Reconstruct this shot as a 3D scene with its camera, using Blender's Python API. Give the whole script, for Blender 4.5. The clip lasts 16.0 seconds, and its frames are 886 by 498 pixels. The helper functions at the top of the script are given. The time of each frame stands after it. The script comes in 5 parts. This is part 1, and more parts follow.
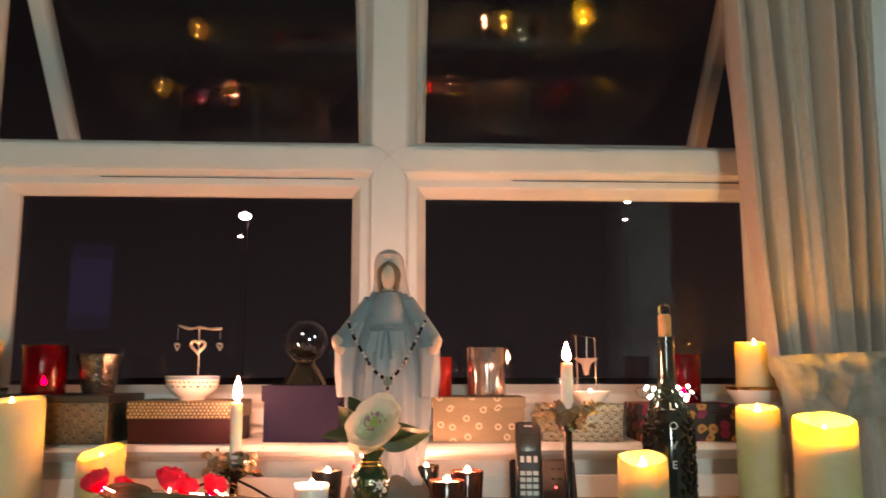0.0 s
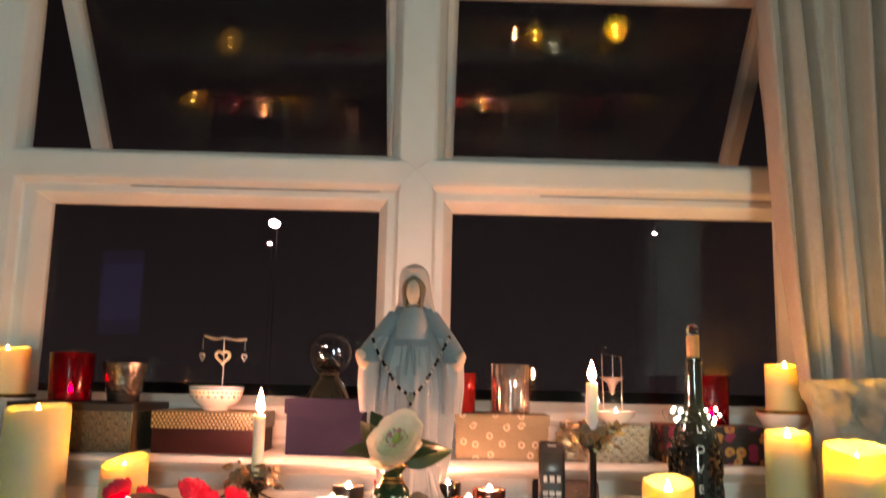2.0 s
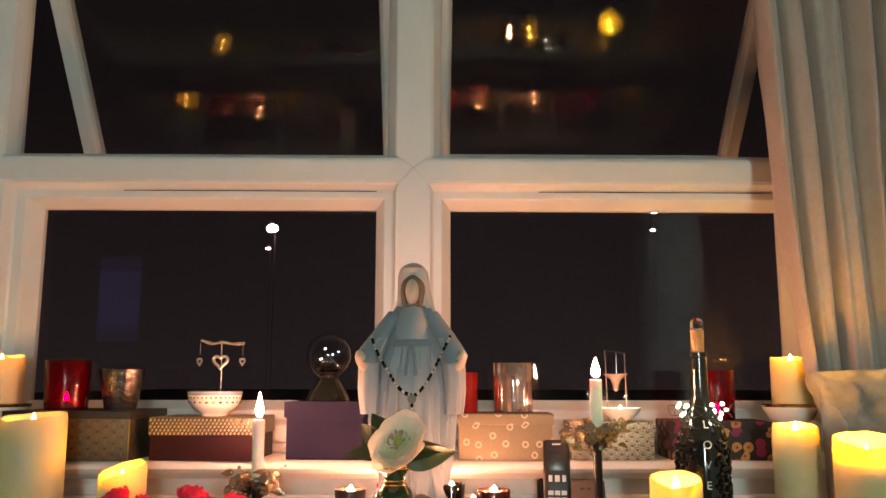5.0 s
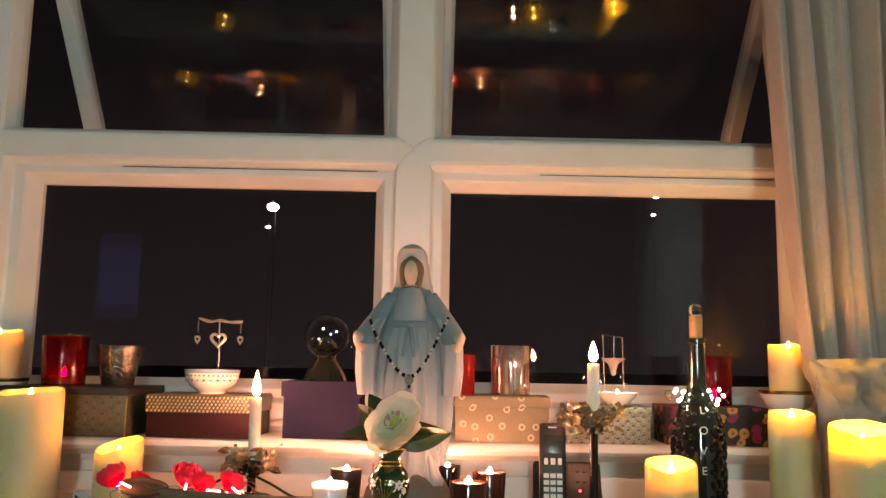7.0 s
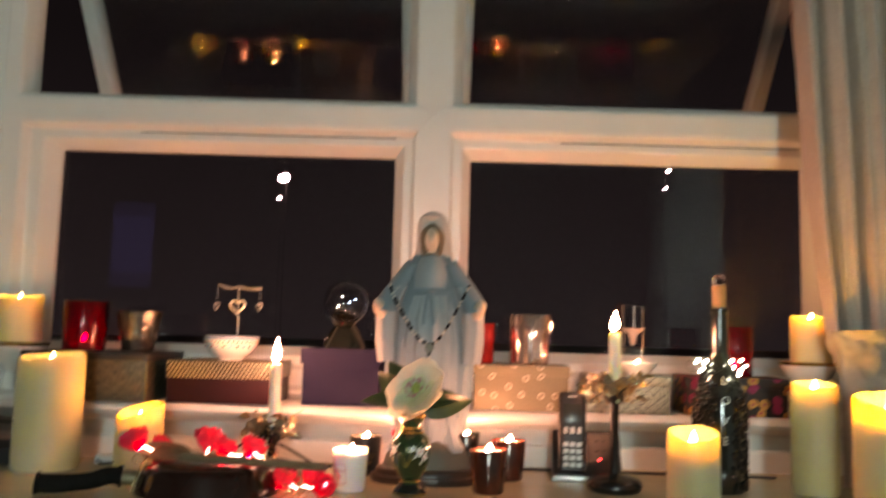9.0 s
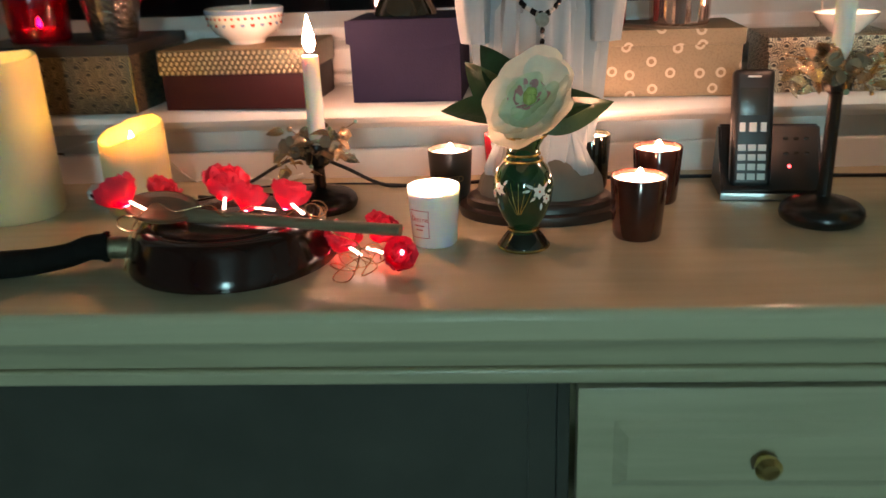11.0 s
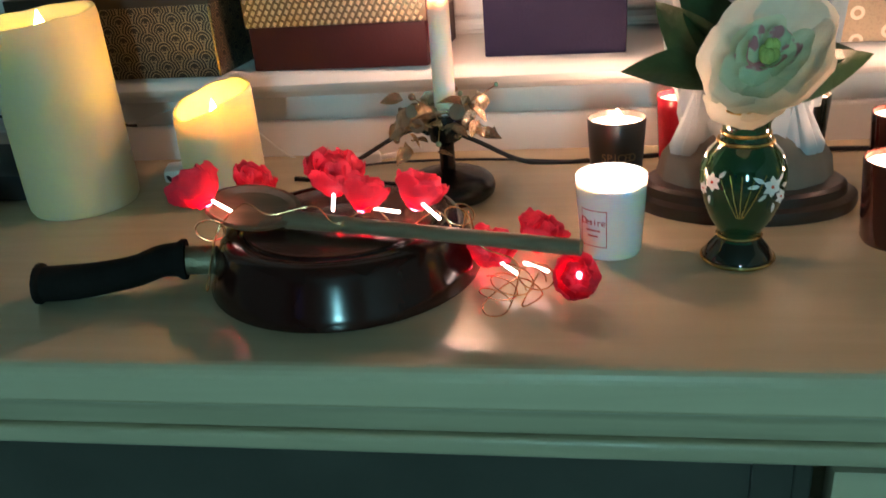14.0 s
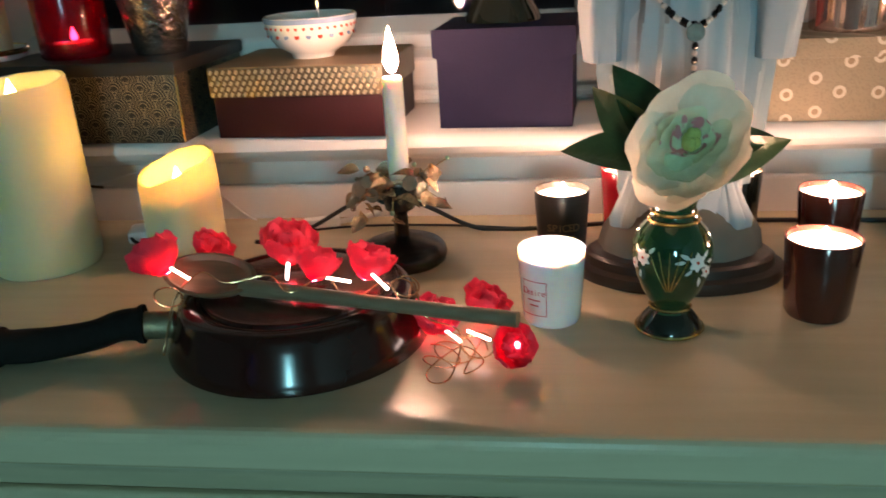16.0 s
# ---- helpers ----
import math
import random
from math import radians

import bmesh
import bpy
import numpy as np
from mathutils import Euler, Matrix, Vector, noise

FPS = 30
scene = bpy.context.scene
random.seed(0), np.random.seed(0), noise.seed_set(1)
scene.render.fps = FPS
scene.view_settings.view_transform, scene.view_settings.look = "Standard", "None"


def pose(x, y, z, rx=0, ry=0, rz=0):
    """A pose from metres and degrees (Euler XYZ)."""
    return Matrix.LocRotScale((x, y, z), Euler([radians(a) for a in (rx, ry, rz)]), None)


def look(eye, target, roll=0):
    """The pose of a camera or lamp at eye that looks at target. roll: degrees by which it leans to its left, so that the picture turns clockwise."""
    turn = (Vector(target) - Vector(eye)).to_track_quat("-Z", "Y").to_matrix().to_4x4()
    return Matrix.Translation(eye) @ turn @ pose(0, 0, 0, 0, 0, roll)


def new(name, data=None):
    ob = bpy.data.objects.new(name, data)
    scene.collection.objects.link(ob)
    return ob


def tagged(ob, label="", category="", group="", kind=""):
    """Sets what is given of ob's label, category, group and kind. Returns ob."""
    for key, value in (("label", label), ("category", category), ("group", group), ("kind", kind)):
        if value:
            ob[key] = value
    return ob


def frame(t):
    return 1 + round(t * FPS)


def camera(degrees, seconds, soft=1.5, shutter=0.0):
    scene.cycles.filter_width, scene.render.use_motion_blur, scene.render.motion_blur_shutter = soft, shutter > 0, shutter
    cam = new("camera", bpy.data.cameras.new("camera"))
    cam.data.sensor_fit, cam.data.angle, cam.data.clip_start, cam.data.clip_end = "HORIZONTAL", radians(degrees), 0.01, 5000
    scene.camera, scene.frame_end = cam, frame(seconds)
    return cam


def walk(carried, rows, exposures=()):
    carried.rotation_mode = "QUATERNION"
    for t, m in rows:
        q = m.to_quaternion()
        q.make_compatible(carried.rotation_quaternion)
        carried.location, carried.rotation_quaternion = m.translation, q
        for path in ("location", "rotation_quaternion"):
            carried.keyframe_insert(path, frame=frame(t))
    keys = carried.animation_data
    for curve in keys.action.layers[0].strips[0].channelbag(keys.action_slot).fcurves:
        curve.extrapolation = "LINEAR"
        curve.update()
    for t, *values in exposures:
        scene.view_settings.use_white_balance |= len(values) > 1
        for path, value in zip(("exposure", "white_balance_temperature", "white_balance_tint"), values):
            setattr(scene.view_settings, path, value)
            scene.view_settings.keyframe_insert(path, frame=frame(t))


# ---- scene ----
cam = camera(55.8, 16.0, shutter=0.9)
PATH = [
    (0, (0.848, 0.356, 1.067), (0.821, 2.335, 1.351), -0.0),
    (0.5, (0.854, 0.342, 1.075), (0.753, 2.317, 1.371), 0.2),
    (1, (0.852, 0.35, 1.077), (0.704, 2.319, 1.396), 0.7),
    (1.5, (0.859, 0.352, 1.079), (0.714, 2.311, 1.454), 1.6),
    (2, (0.851, 0.364, 1.078), (0.758, 2.338, 1.386), 1.3),
    (2.5, (0.852, 0.369, 1.074), (0.758, 2.352, 1.315), 0.4),
    (3, (0.852, 0.372, 1.074), (0.755, 2.352, 1.332), 0.3),
    (3.5, (0.848, 0.375, 1.081), (0.782, 2.347, 1.407), -0.1),
    (4, (0.851, 0.39, 1.074), (0.77, 2.361, 1.4), -0.2),
    (6.5, (0.848, 0.388, 1.079), (0.755, 2.367, 1.351), 0.6),
    (7, (0.851, 0.395, 1.077), (0.761, 2.375, 1.344), 1.0),
    (7.5, (0.846, 0.389, 1.082), (0.766, 2.367, 1.365), 0.7),
    (8, (0.845, 0.39, 1.085), (0.754, 2.356, 1.44), 0.6),
    (8.5, (0.843, 0.395, 1.066), (0.76, 2.37, 1.368), 1.0),
    (9, (0.83, 0.406, 1.069), (0.717, 2.392, 1.27), 1.5),
    (9.3, (0.765, 0.506, 1.08), (0.558, 2.493, 1.184), 1.3),
    (9.5, (0.729, 0.563, 1.125), (0.412, 2.538, 1.13), -1.4),
    (9.6, (0.72, 0.603, 1.133), (0.31, 2.56, 1.08), -3.4),
    (9.8, (0.708, 0.669, 1.125), (0.198, 2.593, 0.927), -5.6),
    (10, (0.73, 0.711, 1.116), (0.315, 2.635, 0.764), -5.8),
    (10.2, (0.738, 0.753, 1.119), (0.401, 2.657, 0.607), -5.9),
    (12.3, (0.664, 1.117, 1.139), (0.453, 2.957, 0.385), 0.7),
    (12.5, (0.651, 1.123, 1.134), (0.416, 2.958, 0.373), -0.7),
    (13, (0.639, 1.14, 1.129), (0.28, 2.935, 0.322), -3.6),
    (13.5, (0.626, 1.143, 1.125), (0.189, 2.897, 0.267), -5.3),
    (14, (0.615, 1.169, 1.11), (0.18, 2.944, 0.298), -4.8),
    (14.5, (0.608, 1.17, 1.114), (0.16, 2.95, 0.321), -5.7),
    (15, (0.623, 1.153, 1.145), (0.153, 2.95, 0.403), -5.6),
    (15.5, (0.646, 1.144, 1.147), (0.21, 2.966, 0.447), -4.2),
    (16, (0.644, 1.147, 1.141), (0.27, 2.977, 0.428), -3.4),
]
walk(cam, [(t, look(eye, target, roll)) for t, eye, target, roll in PATH],
     exposures=[(0.0, 1.88, 8400, 70), (9.0, 1.88, 8400, 70), (10.2, 1.58, 7500, 58), (12.3, 1.60, 5650, 30), (14.5, 1.65, 5700, 30), (16.0, 1.66, 5750, 32)])

# ---- world and exposure ----
world = bpy.data.worlds.new("night")
scene.world = world
world.use_nodes = True
wb = world.node_tree.nodes["Background"]
wn_ = world.node_tree
sky_co = wn_.nodes.new("ShaderNodeTexCoord")
sky_sep = wn_.nodes.new("ShaderNodeSeparateXYZ")
wn_.links.new(sky_co.outputs["Generated"], sky_sep.inputs[0])
sky_ramp = wn_.nodes.new("ShaderNodeValToRGB")
sky_ramp.color_ramp.elements[0].position, sky_ramp.color_ramp.elements[0].color = 0.0, (0.80, 0.86, 0.85, 1)
sky_ramp.color_ramp.elements[1].position, sky_ramp.color_ramp.elements[1].color = 0.32, (0.30, 0.33, 0.33, 1)
wn_.links.new(sky_sep.outputs[2], sky_ramp.inputs[0])
wn_.links.new(sky_ramp.outputs[0], wb.inputs[0])
wb.inputs[1].default_value = 0.0037


# ---- materials ----
def mat(name, color, rough=0.5, metal=0.0, var=0.12, scale=40.0, bump=0.05, bscale=200.0, coat=0.0, sss=0.0, sssr=(0.02, 0.01, 0.004),
        trans=0.0, ior=1.45, sheen=0.0, emit=0.0, ecol=None, aniso=1.0, spec=0.5):
    m = bpy.data.materials.new(name)
    m.use_nodes = True
    nt = m.node_tree
    p = nt.nodes["Principled BSDF"]
    p.inputs["Roughness"].default_value = rough
    p.inputs["Metallic"].default_value = metal
    p.inputs["Coat Weight"].default_value = coat
    p.inputs["Coat Roughness"].default_value = 0.08
    p.inputs["IOR"].default_value = ior
    p.inputs["Specular IOR Level"].default_value = spec
    p.inputs["Transmission Weight"].default_value = trans
    p.inputs["Sheen Weight"].default_value = sheen
    if sss:
        p.inputs["Subsurface Weight"].default_value = sss
        p.inputs["Subsurface Radius"].default_value = sssr
        p.inputs["Subsurface Scale"].default_value = 1.0
    if emit:
        p.inputs["Emission Color"].default_value = (*(ecol or color), 1)
        p.inputs["Emission Strength"].default_value = emit
    tc = nt.nodes.new("ShaderNodeTexCoord")
    mp = nt.nodes.new("ShaderNodeMapping")
    mp.inputs["Scale"].default_value = (1, aniso, 1)
    nt.links.new(tc.outputs["Object"], mp.inputs["Vector"])
    n1 = nt.nodes.new("ShaderNodeTexNoise")
    n1.inputs["Scale"].default_value = scale
    n1.inputs["Detail"].default_value = 5
    nt.links.new(mp.outputs[0], n1.inputs["Vector"])
    n2 = nt.nodes.new("ShaderNodeTexNoise")
    n2.inputs["Scale"].default_value = scale * 0.15
    n2.inputs["Detail"].default_value = 3
    nt.links.new(mp.outputs[0], n2.inputs["Vector"])
    add = nt.nodes.new("ShaderNodeMath")
    add.operation = "ADD"
    nt.links.new(n1.outputs[0], add.inputs[0])
    nt.links.new(n2.outputs[0], add.inputs[1])
    mr = nt.nodes.new("ShaderNodeMapRange")
    mr.inputs["From Min"].default_value, mr.inputs["From Max"].default_value = 0.6, 1.4
    mr.inputs["To Min"].default_value, mr.inputs["To Max"].default_value = 1 - var, 1 + var
    nt.links.new(add.outputs[0], mr.inputs[0])
    mul = nt.nodes.new("ShaderNodeVectorMath")
    mul.operation = "SCALE"
    mul.inputs[0].default_value = color
    nt.links.new(mr.outputs[0], mul.inputs["Scale"])
    nt.links.new(mul.outputs[0], p.inputs["Base Color"])
    if bump:
        n3 = nt.nodes.new("ShaderNodeTexNoise")
        n3.inputs["Scale"].default_value = bscale
        n3.inputs["Detail"].default_value = 4
        nt.links.new(mp.outputs[0], n3.inputs["Vector"])
        b = nt.nodes.new("ShaderNodeBump")
        b.inputs["Strength"].default_value = bump
        b.inputs["Distance"].default_value = 0.004
        nt.links.new(n3.outputs[0], b.inputs["Height"])
        nt.links.new(b.outputs[0], p.inputs["Normal"])
    return m


def base_of(m):
    nt = m.node_tree
    return nt, nt.nodes["Principled BSDF"], nt.nodes["Texture Coordinate"]


def math_node(nt, op, a, b=None):
    n = nt.nodes.new("ShaderNodeMath")
    n.operation = op
    for i, v in enumerate((a, b)):
        if v is None:
            continue
        if isinstance(v, (int, float)):
            n.inputs[i].default_value = v
        else:
            nt.links.new(v, n.inputs[i])
    return n.outputs[0]


def mix_color(nt, fac, a, b):
    n = nt.nodes.new("ShaderNodeMix")
    n.data_type = "RGBA"
    for sock, v in ((n.inputs[0], fac), (n.inputs[6], a), (n.inputs[7], b)):
        if isinstance(v, tuple):
            sock.default_value = (*v, 1)
        elif isinstance(v, (int, float)):
            sock.default_value = v
        else:
            nt.links.new(v, sock)
    return n.outputs[2]


def glow(name, color, strength):
    m = bpy.data.materials.new(name)
    m.use_nodes = True
    nt = m.node_tree
    nt.nodes.remove(nt.nodes["Principled BSDF"])
    e = nt.nodes.new("ShaderNodeEmission")
    e.inputs[0].default_value = (*color, 1)
    e.inputs[1].default_value = strength
    nt.links.new(e.outputs[0], nt.nodes["Material Output"].inputs[0])
    return m


def pane_glass(name, tint=(1, 1, 1)):
    m = bpy.data.materials.new(name)
    m.use_nodes = True
    nt = m.node_tree
    nt.nodes.remove(nt.nodes["Principled BSDF"])
    t = nt.nodes.new("ShaderNodeBsdfTransparent")
    t.inputs[0].default_value = (*tint, 1)
    g = nt.nodes.new("ShaderNodeBsdfGlossy")
    g.inputs["Roughness"].default_value = 0.0
    f = nt.nodes.new("ShaderNodeLayerWeight")
    f.inputs[0].default_value = 0.5
    mx = nt.nodes.new("ShaderNodeMixShader")
    grow = math_node(nt, "POWER", f.outputs["Facing"], 5.0)
    nt.links.new(math_node(nt, "ADD", math_node(nt, "MULTIPLY", grow, 0.965), 0.034), mx.inputs[0])
    nt.links.new(t.outputs[0], mx.inputs[1])
    nt.links.new(g.outputs[0], mx.inputs[2])
    nt.links.new(mx.outputs[0], nt.nodes["Material Output"].inputs[0])
    return m


def flame_mat(name, strength, low=(0.25, 0.35, 1.0), mid=(1.0, 0.58, 0.29), high=(1.0, 0.50, 0.22)):
    m = glow(name, mid, strength)
    nt = m.node_tree
    e = nt.nodes["Emission"]
    tc = nt.nodes.new("ShaderNodeTexCoord")
    sp = nt.nodes.new("ShaderNodeSeparateXYZ")
    nt.links.new(tc.outputs["Generated"], sp.inputs[0])
    cr = nt.nodes.new("ShaderNodeValToRGB")
    els = cr.color_ramp.elements
    els[0].position, els[0].color = 0.0, (*[c * 0.05 for c in low], 1)
    els[1].position, els[1].color = 1.0, (*[c * 0.8 for c in high], 1)
    a = els.new(0.22)
    a.color = (*mid, 1)
    nt.links.new(sp.outputs[2], cr.inputs[0])
    nt.links.new(cr.outputs[0], e.inputs[0])
    return m


def scallop_mat(name, ground, line, s=0.022, h=0.011, rings=4.0, metal=0.7, width=0.62):
    """Overlapping fans in half-shifted rows, drawn in thin lines round a dark eye."""
    m = mat(name, ground, 0.42, 0.0, 0.1, 60, 0.03)
    nt, p, tc = base_of(m)
    sp = nt.nodes.new("ShaderNodeSeparateXYZ")
    nt.links.new(tc.outputs["Object"], sp.inputs[0])
    xx = math_node(nt, "DIVIDE", math_node(nt, "ADD", sp.outputs[0], sp.outputs[1]), s)
    v = math_node(nt, "DIVIDE", sp.outputs[2], h)
    fz = math_node(nt, "FRACT", v)
    odd = math_node(nt, "MULTIPLY", math_node(nt, "FLOORED_MODULO", math_node(nt, "FLOOR", v), 2.0), 0.5)

    def reach(shift, rise):
        u = math_node(nt, "ADD", xx, math_node(nt, "ADD", odd, shift))
        fx = math_node(nt, "MULTIPLY", math_node(nt, "SUBTRACT", math_node(nt, "FRACT", u), 0.5), 2.0)
        up = math_node(nt, "MULTIPLY", math_node(nt, "ADD", fz, rise), 0.62)
        wide = math_node(nt, "MULTIPLY", fx, fx)
        eye = math_node(nt, "MULTIPLY", math_node(nt, "SUBTRACT", up, 0.16), 3.0)
        return (math_node(nt, "SQRT", math_node(nt, "ADD", wide, math_node(nt, "MULTIPLY", up, up))),
                math_node(nt, "ADD", wide, math_node(nt, "MULTIPLY", eye, eye)))

    (near, lens), (far, _) = reach(0.0, 0.0), reach(0.5, 1.0)
    pick = math_node(nt, "LESS_THAN", near, 1.0)
    d = math_node(nt, "ADD", math_node(nt, "MULTIPLY", near, pick), math_node(nt, "MULTIPLY", far, math_node(nt, "SUBTRACT", 1.0, pick)))
    ring = math_node(nt, "GREATER_THAN", math_node(nt, "FRACT", math_node(nt, "MULTIPLY", d, rings)), width)
    f = math_node(nt, "MULTIPLY", ring, math_node(nt, "GREATER_THAN", lens, 0.085))
    nt.links.new(mix_color(nt, f, ground, line), p.inputs["Base Color"])
    nt.links.new(math_node(nt, "MULTIPLY", f, metal), p.inputs["Metallic"])
    return m


def spots_mat(name, ground, petal, core, scale, inner, outer, density=0.75, extra=None):
    m = mat(name, ground, 0.6, 0.0, 0.1, 60, 0.05)
    nt, p, tc = base_of(m)
    sep = nt.nodes.new("ShaderNodeSeparateXYZ")
    nt.links.new(tc.outputs["Object"], sep.inputs[0])
    mp = nt.nodes.new("ShaderNodeCombineXYZ")
    nt.links.new(math_node(nt, "ADD", sep.outputs[0], sep.outputs[1]), mp.inputs[0])
    nt.links.new(sep.outputs[2], mp.inputs[1])
    vo = nt.nodes.new("ShaderNodeTexVoronoi")
    vo.voronoi_dimensions = "2D"
    vo.inputs["Scale"].default_value = scale
    vo.inputs["Randomness"].default_value = 0.75
    nt.links.new(mp.outputs[0], vo.inputs["Vector"])
    d = vo.outputs["Distance"]
    sp = nt.nodes.new("ShaderNodeSeparateColor")
    nt.links.new(vo.outputs["Color"], sp.inputs[0])
    on = math_node(nt, "LESS_THAN", sp.outputs[0], density)
    f_out = math_node(nt, "MULTIPLY", math_node(nt, "LESS_THAN", d, outer), on)
    f_in = math_node(nt, "MULTIPLY", math_node(nt, "LESS_THAN", d, inner), on)
    nz = nt.nodes.new("ShaderNodeTexNoise")
    nz.inputs["Scale"].default_value = 420
    nt.links.new(tc.outputs["Object"], nz.inputs["Vector"])
    g2 = mix_color(nt, math_node(nt, "GREATER_THAN", nz.outputs[0], 0.56), ground, tuple(c * 0.84 for c in ground))
    pet = petal
    if extra:
        pet = mix_color(nt, math_node(nt, "GREATER_THAN", sp.outputs[1], 0.5), petal, extra)
    c = mix_color(nt, f_out, g2, pet)
    nt.links.new(mix_color(nt, f_in, c, core), p.inputs["Base Color"])
    return m


def wood_mat(name, a, b, rough=0.35, scale=6.0):
    m = mat(name, a, rough, 0, 0.1, 30, 0.04, 120)
    nt, p, tc = base_of(m)
    mp = nt.nodes.new("ShaderNodeMapping")
    mp.inputs["Scale"].default_value = (0.6, 9, 9)
    nt.links.new(tc.outputs["Object"], mp.inputs["Vector"])
    nz = nt.nodes.new("ShaderNodeTexNoise")
    nz.inputs["Scale"].default_value = scale
    nz.inputs["Detail"].default_value = 8
    nz.inputs["Distortion"].default_value = 0.6
    nt.links.new(mp.outputs[0], nz.inputs["Vector"])
    mr = nt.nodes.new("ShaderNodeMapRange")
    mr.inputs["From Min"].default_value, mr.inputs["From Max"].default_value = 0.35, 0.65
    nt.links.new(nz.outputs[0], mr.inputs[0])
    nt.links.new(mix_color(nt, mr.outputs[0], a, b), p.inputs["Base Color"])
    return m


WHITE_PAINT = mat("white_frame_paint", (0.68, 0.66, 0.635), 0.35, 0, 0.04, 15, 0.02, 90)
WALL_PAINT = mat("wall_paint", (0.70, 0.69, 0.66), 0.85, 0, 0.05, 12, 0.08, 300)
# Ceiling darkened in colour to hold back bounce onto the upper window
CEIL_TONE = mat("dimmed_ceiling", (0.24, 0.235, 0.23), 0.9, 0, 0.04, 10, 0.05, 200)
# Unseen walls: dark tone cuts bounce and reflections, pale one lifts the right pane
DIM_ROOM = mat("dimmed_room", (0.25, 0.235, 0.225), 0.9, 0, 0.06, 12, 0.06, 300)
PALE_ROOM = mat("pale_room_tone", (0.55, 0.52, 0.50), 0.9, 0, 0.08, 6, 0.06, 300)
CARPET = mat("carpet", (0.16, 0.14, 0.12), 0.95, 0, 0.25, 300, 0.4, 600, sheen=0.3)
OAK = wood_mat("washed_oak", (0.56, 0.475, 0.31), (0.52, 0.44, 0.285), 0.24)
OAK_FRONT = wood_mat("oak_front", (0.49, 0.42, 0.27), (0.42, 0.36, 0.23), 0.30)
GLASS = pane_glass("window_glass")
CAB_PANEL = mat("dark_cabinet_panel", (0.066, 0.062, 0.050), 0.3, 0, 0.2, 14, 0.03, 60)
CURTAIN = mat("linen_curtain", (0.50, 0.375, 0.315), 0.9, 0, 0.1, 120, 0.25, 900, sheen=0.3)
TIE = mat("tie_fabric", (0.36, 0.29, 0.245), 0.85, 0, 0.35, 26, 0.6, 60, sheen=0.3)
GASKET = mat("gasket", (0.03, 0.03, 0.03), 0.6)
WAX_LED = mat("ivory_wax", (0.63, 0.535, 0.305), 0.5, 0, 0.05, 25, 0.06, 120, sss=1.0, sssr=(0.016, 0.0142, 0.0062))
WAX = mat("candle_wax", (0.90, 0.84, 0.72), 0.4, 0, 0.04, 30, 0.03, 150, sss=0.7, sssr=(0.012, 0.007, 0.003))
POOL = mat("melted_wax", (0.92, 0.86, 0.74), 0.15, 0, 0.03, 30, 0)
WICK = mat("charred_wick", (0.02, 0.015, 0.01), 0.9)
FLAME = flame_mat("taper_flame", 190)
JARFLAME = flame_mat("jar_flame", 195)
LEDFLAME = glow("led_tip", (1.0, 0.74, 0.18), 24)
LEDAMBER = glow("amber_led_tip", (1.0, 0.63, 0.055), 66)
LEDBRIGHT = glow("bright_led_tip", (1.0, 0.79, 0.16), 54)
LEDSTRONG = glow("strong_led_tip", (1.0, 0.76, 0.06), 340)
BLACKWOOD = mat("black_lacquer", (0.011, 0.009, 0.008), 0.26, 0, 0.2, 40, 0.03)
DARKGLASS = mat("dark_glass", (0.012, 0.014, 0.010), 0.08, 0, 0.2, 20, 0, coat=0.5)
BLACKJAR = mat("satin_black_glass", (0.030, 0.028, 0.025), 0.32, 0, 0.15, 40, 0.02)
BROWNGLASS = mat("brown_metallic_glass", (0.085, 0.020, 0.013), 0.16, 0.35, 0.15, 20, 0, coat=0.5)
REDJAR = mat("red_glass", (0.42, 0.012, 0.02), 0.2, 0, 0.1, 20, 0, coat=0.4)
WHITEGLASS = mat("white_glass", (0.85, 0.80, 0.75), 0.15, 0, 0.03, 20, 0, coat=0.5, sss=1.0, sssr=(0.016, 0.010, 0.006))
GOLD = mat("gold_metal", (0.75, 0.50, 0.18), 0.25, 1.0, 0.1, 60, 0.05)
COPPER = mat("copper_wire", (0.85, 0.50, 0.25), 0.25, 1.0, 0.05, 60, 0)
PAPER_NAVY = mat("navy_card", (0.013, 0.011, 0.033), 0.75, 0, 0.12, 30, 0.15, 400, spec=0.2)
PAPER_RED = mat("oxblood_card", (0.038, 0.007, 0.007), 0.5, 0, 0.15, 30, 0.1, 300, spec=0.3)
PAPER_DARK = mat("dark_card", (0.020, 0.015, 0.012), 0.5, 0, 0.15, 30, 0.1, 300)
SCALLOP = scallop_mat("scallop_print", (0.016, 0.011, 0.008), (0.25, 0.195, 0.12), 0.034, 0.0108, 5.0, 0.6, 0.64)
SCALLOP_PALE = scallop_mat("scallop_print_pale", (0.03, 0.025, 0.02), (0.62, 0.54, 0.40), 0.021, 0.0088, 4.0, 0.5, 0.55)
DAISY = spots_mat("daisy_print", (0.205, 0.165, 0.10), (0.44, 0.39, 0.30), (0.20, 0.145, 0.08), 34, 0.12, 0.24, 0.7)
FLORAL = spots_mat("floral_print", (0.018, 0.014, 0.014), (0.42, 0.20, 0.05), (0.25, 0.02, 0.08), 42, 0.12, 0.44, 0.75, (0.24, 0.02, 0.07))
CERAMIC = mat("white_ceramic", (0.80, 0.77, 0.72), 0.18, 0, 0.03, 20, 0, coat=0.4)
RED_INK = mat("red_glaze", (0.60, 0.08, 0.04), 0.25)
BLUE_INK = mat("blue_glaze", (0.25, 0.33, 0.50), 0.25)
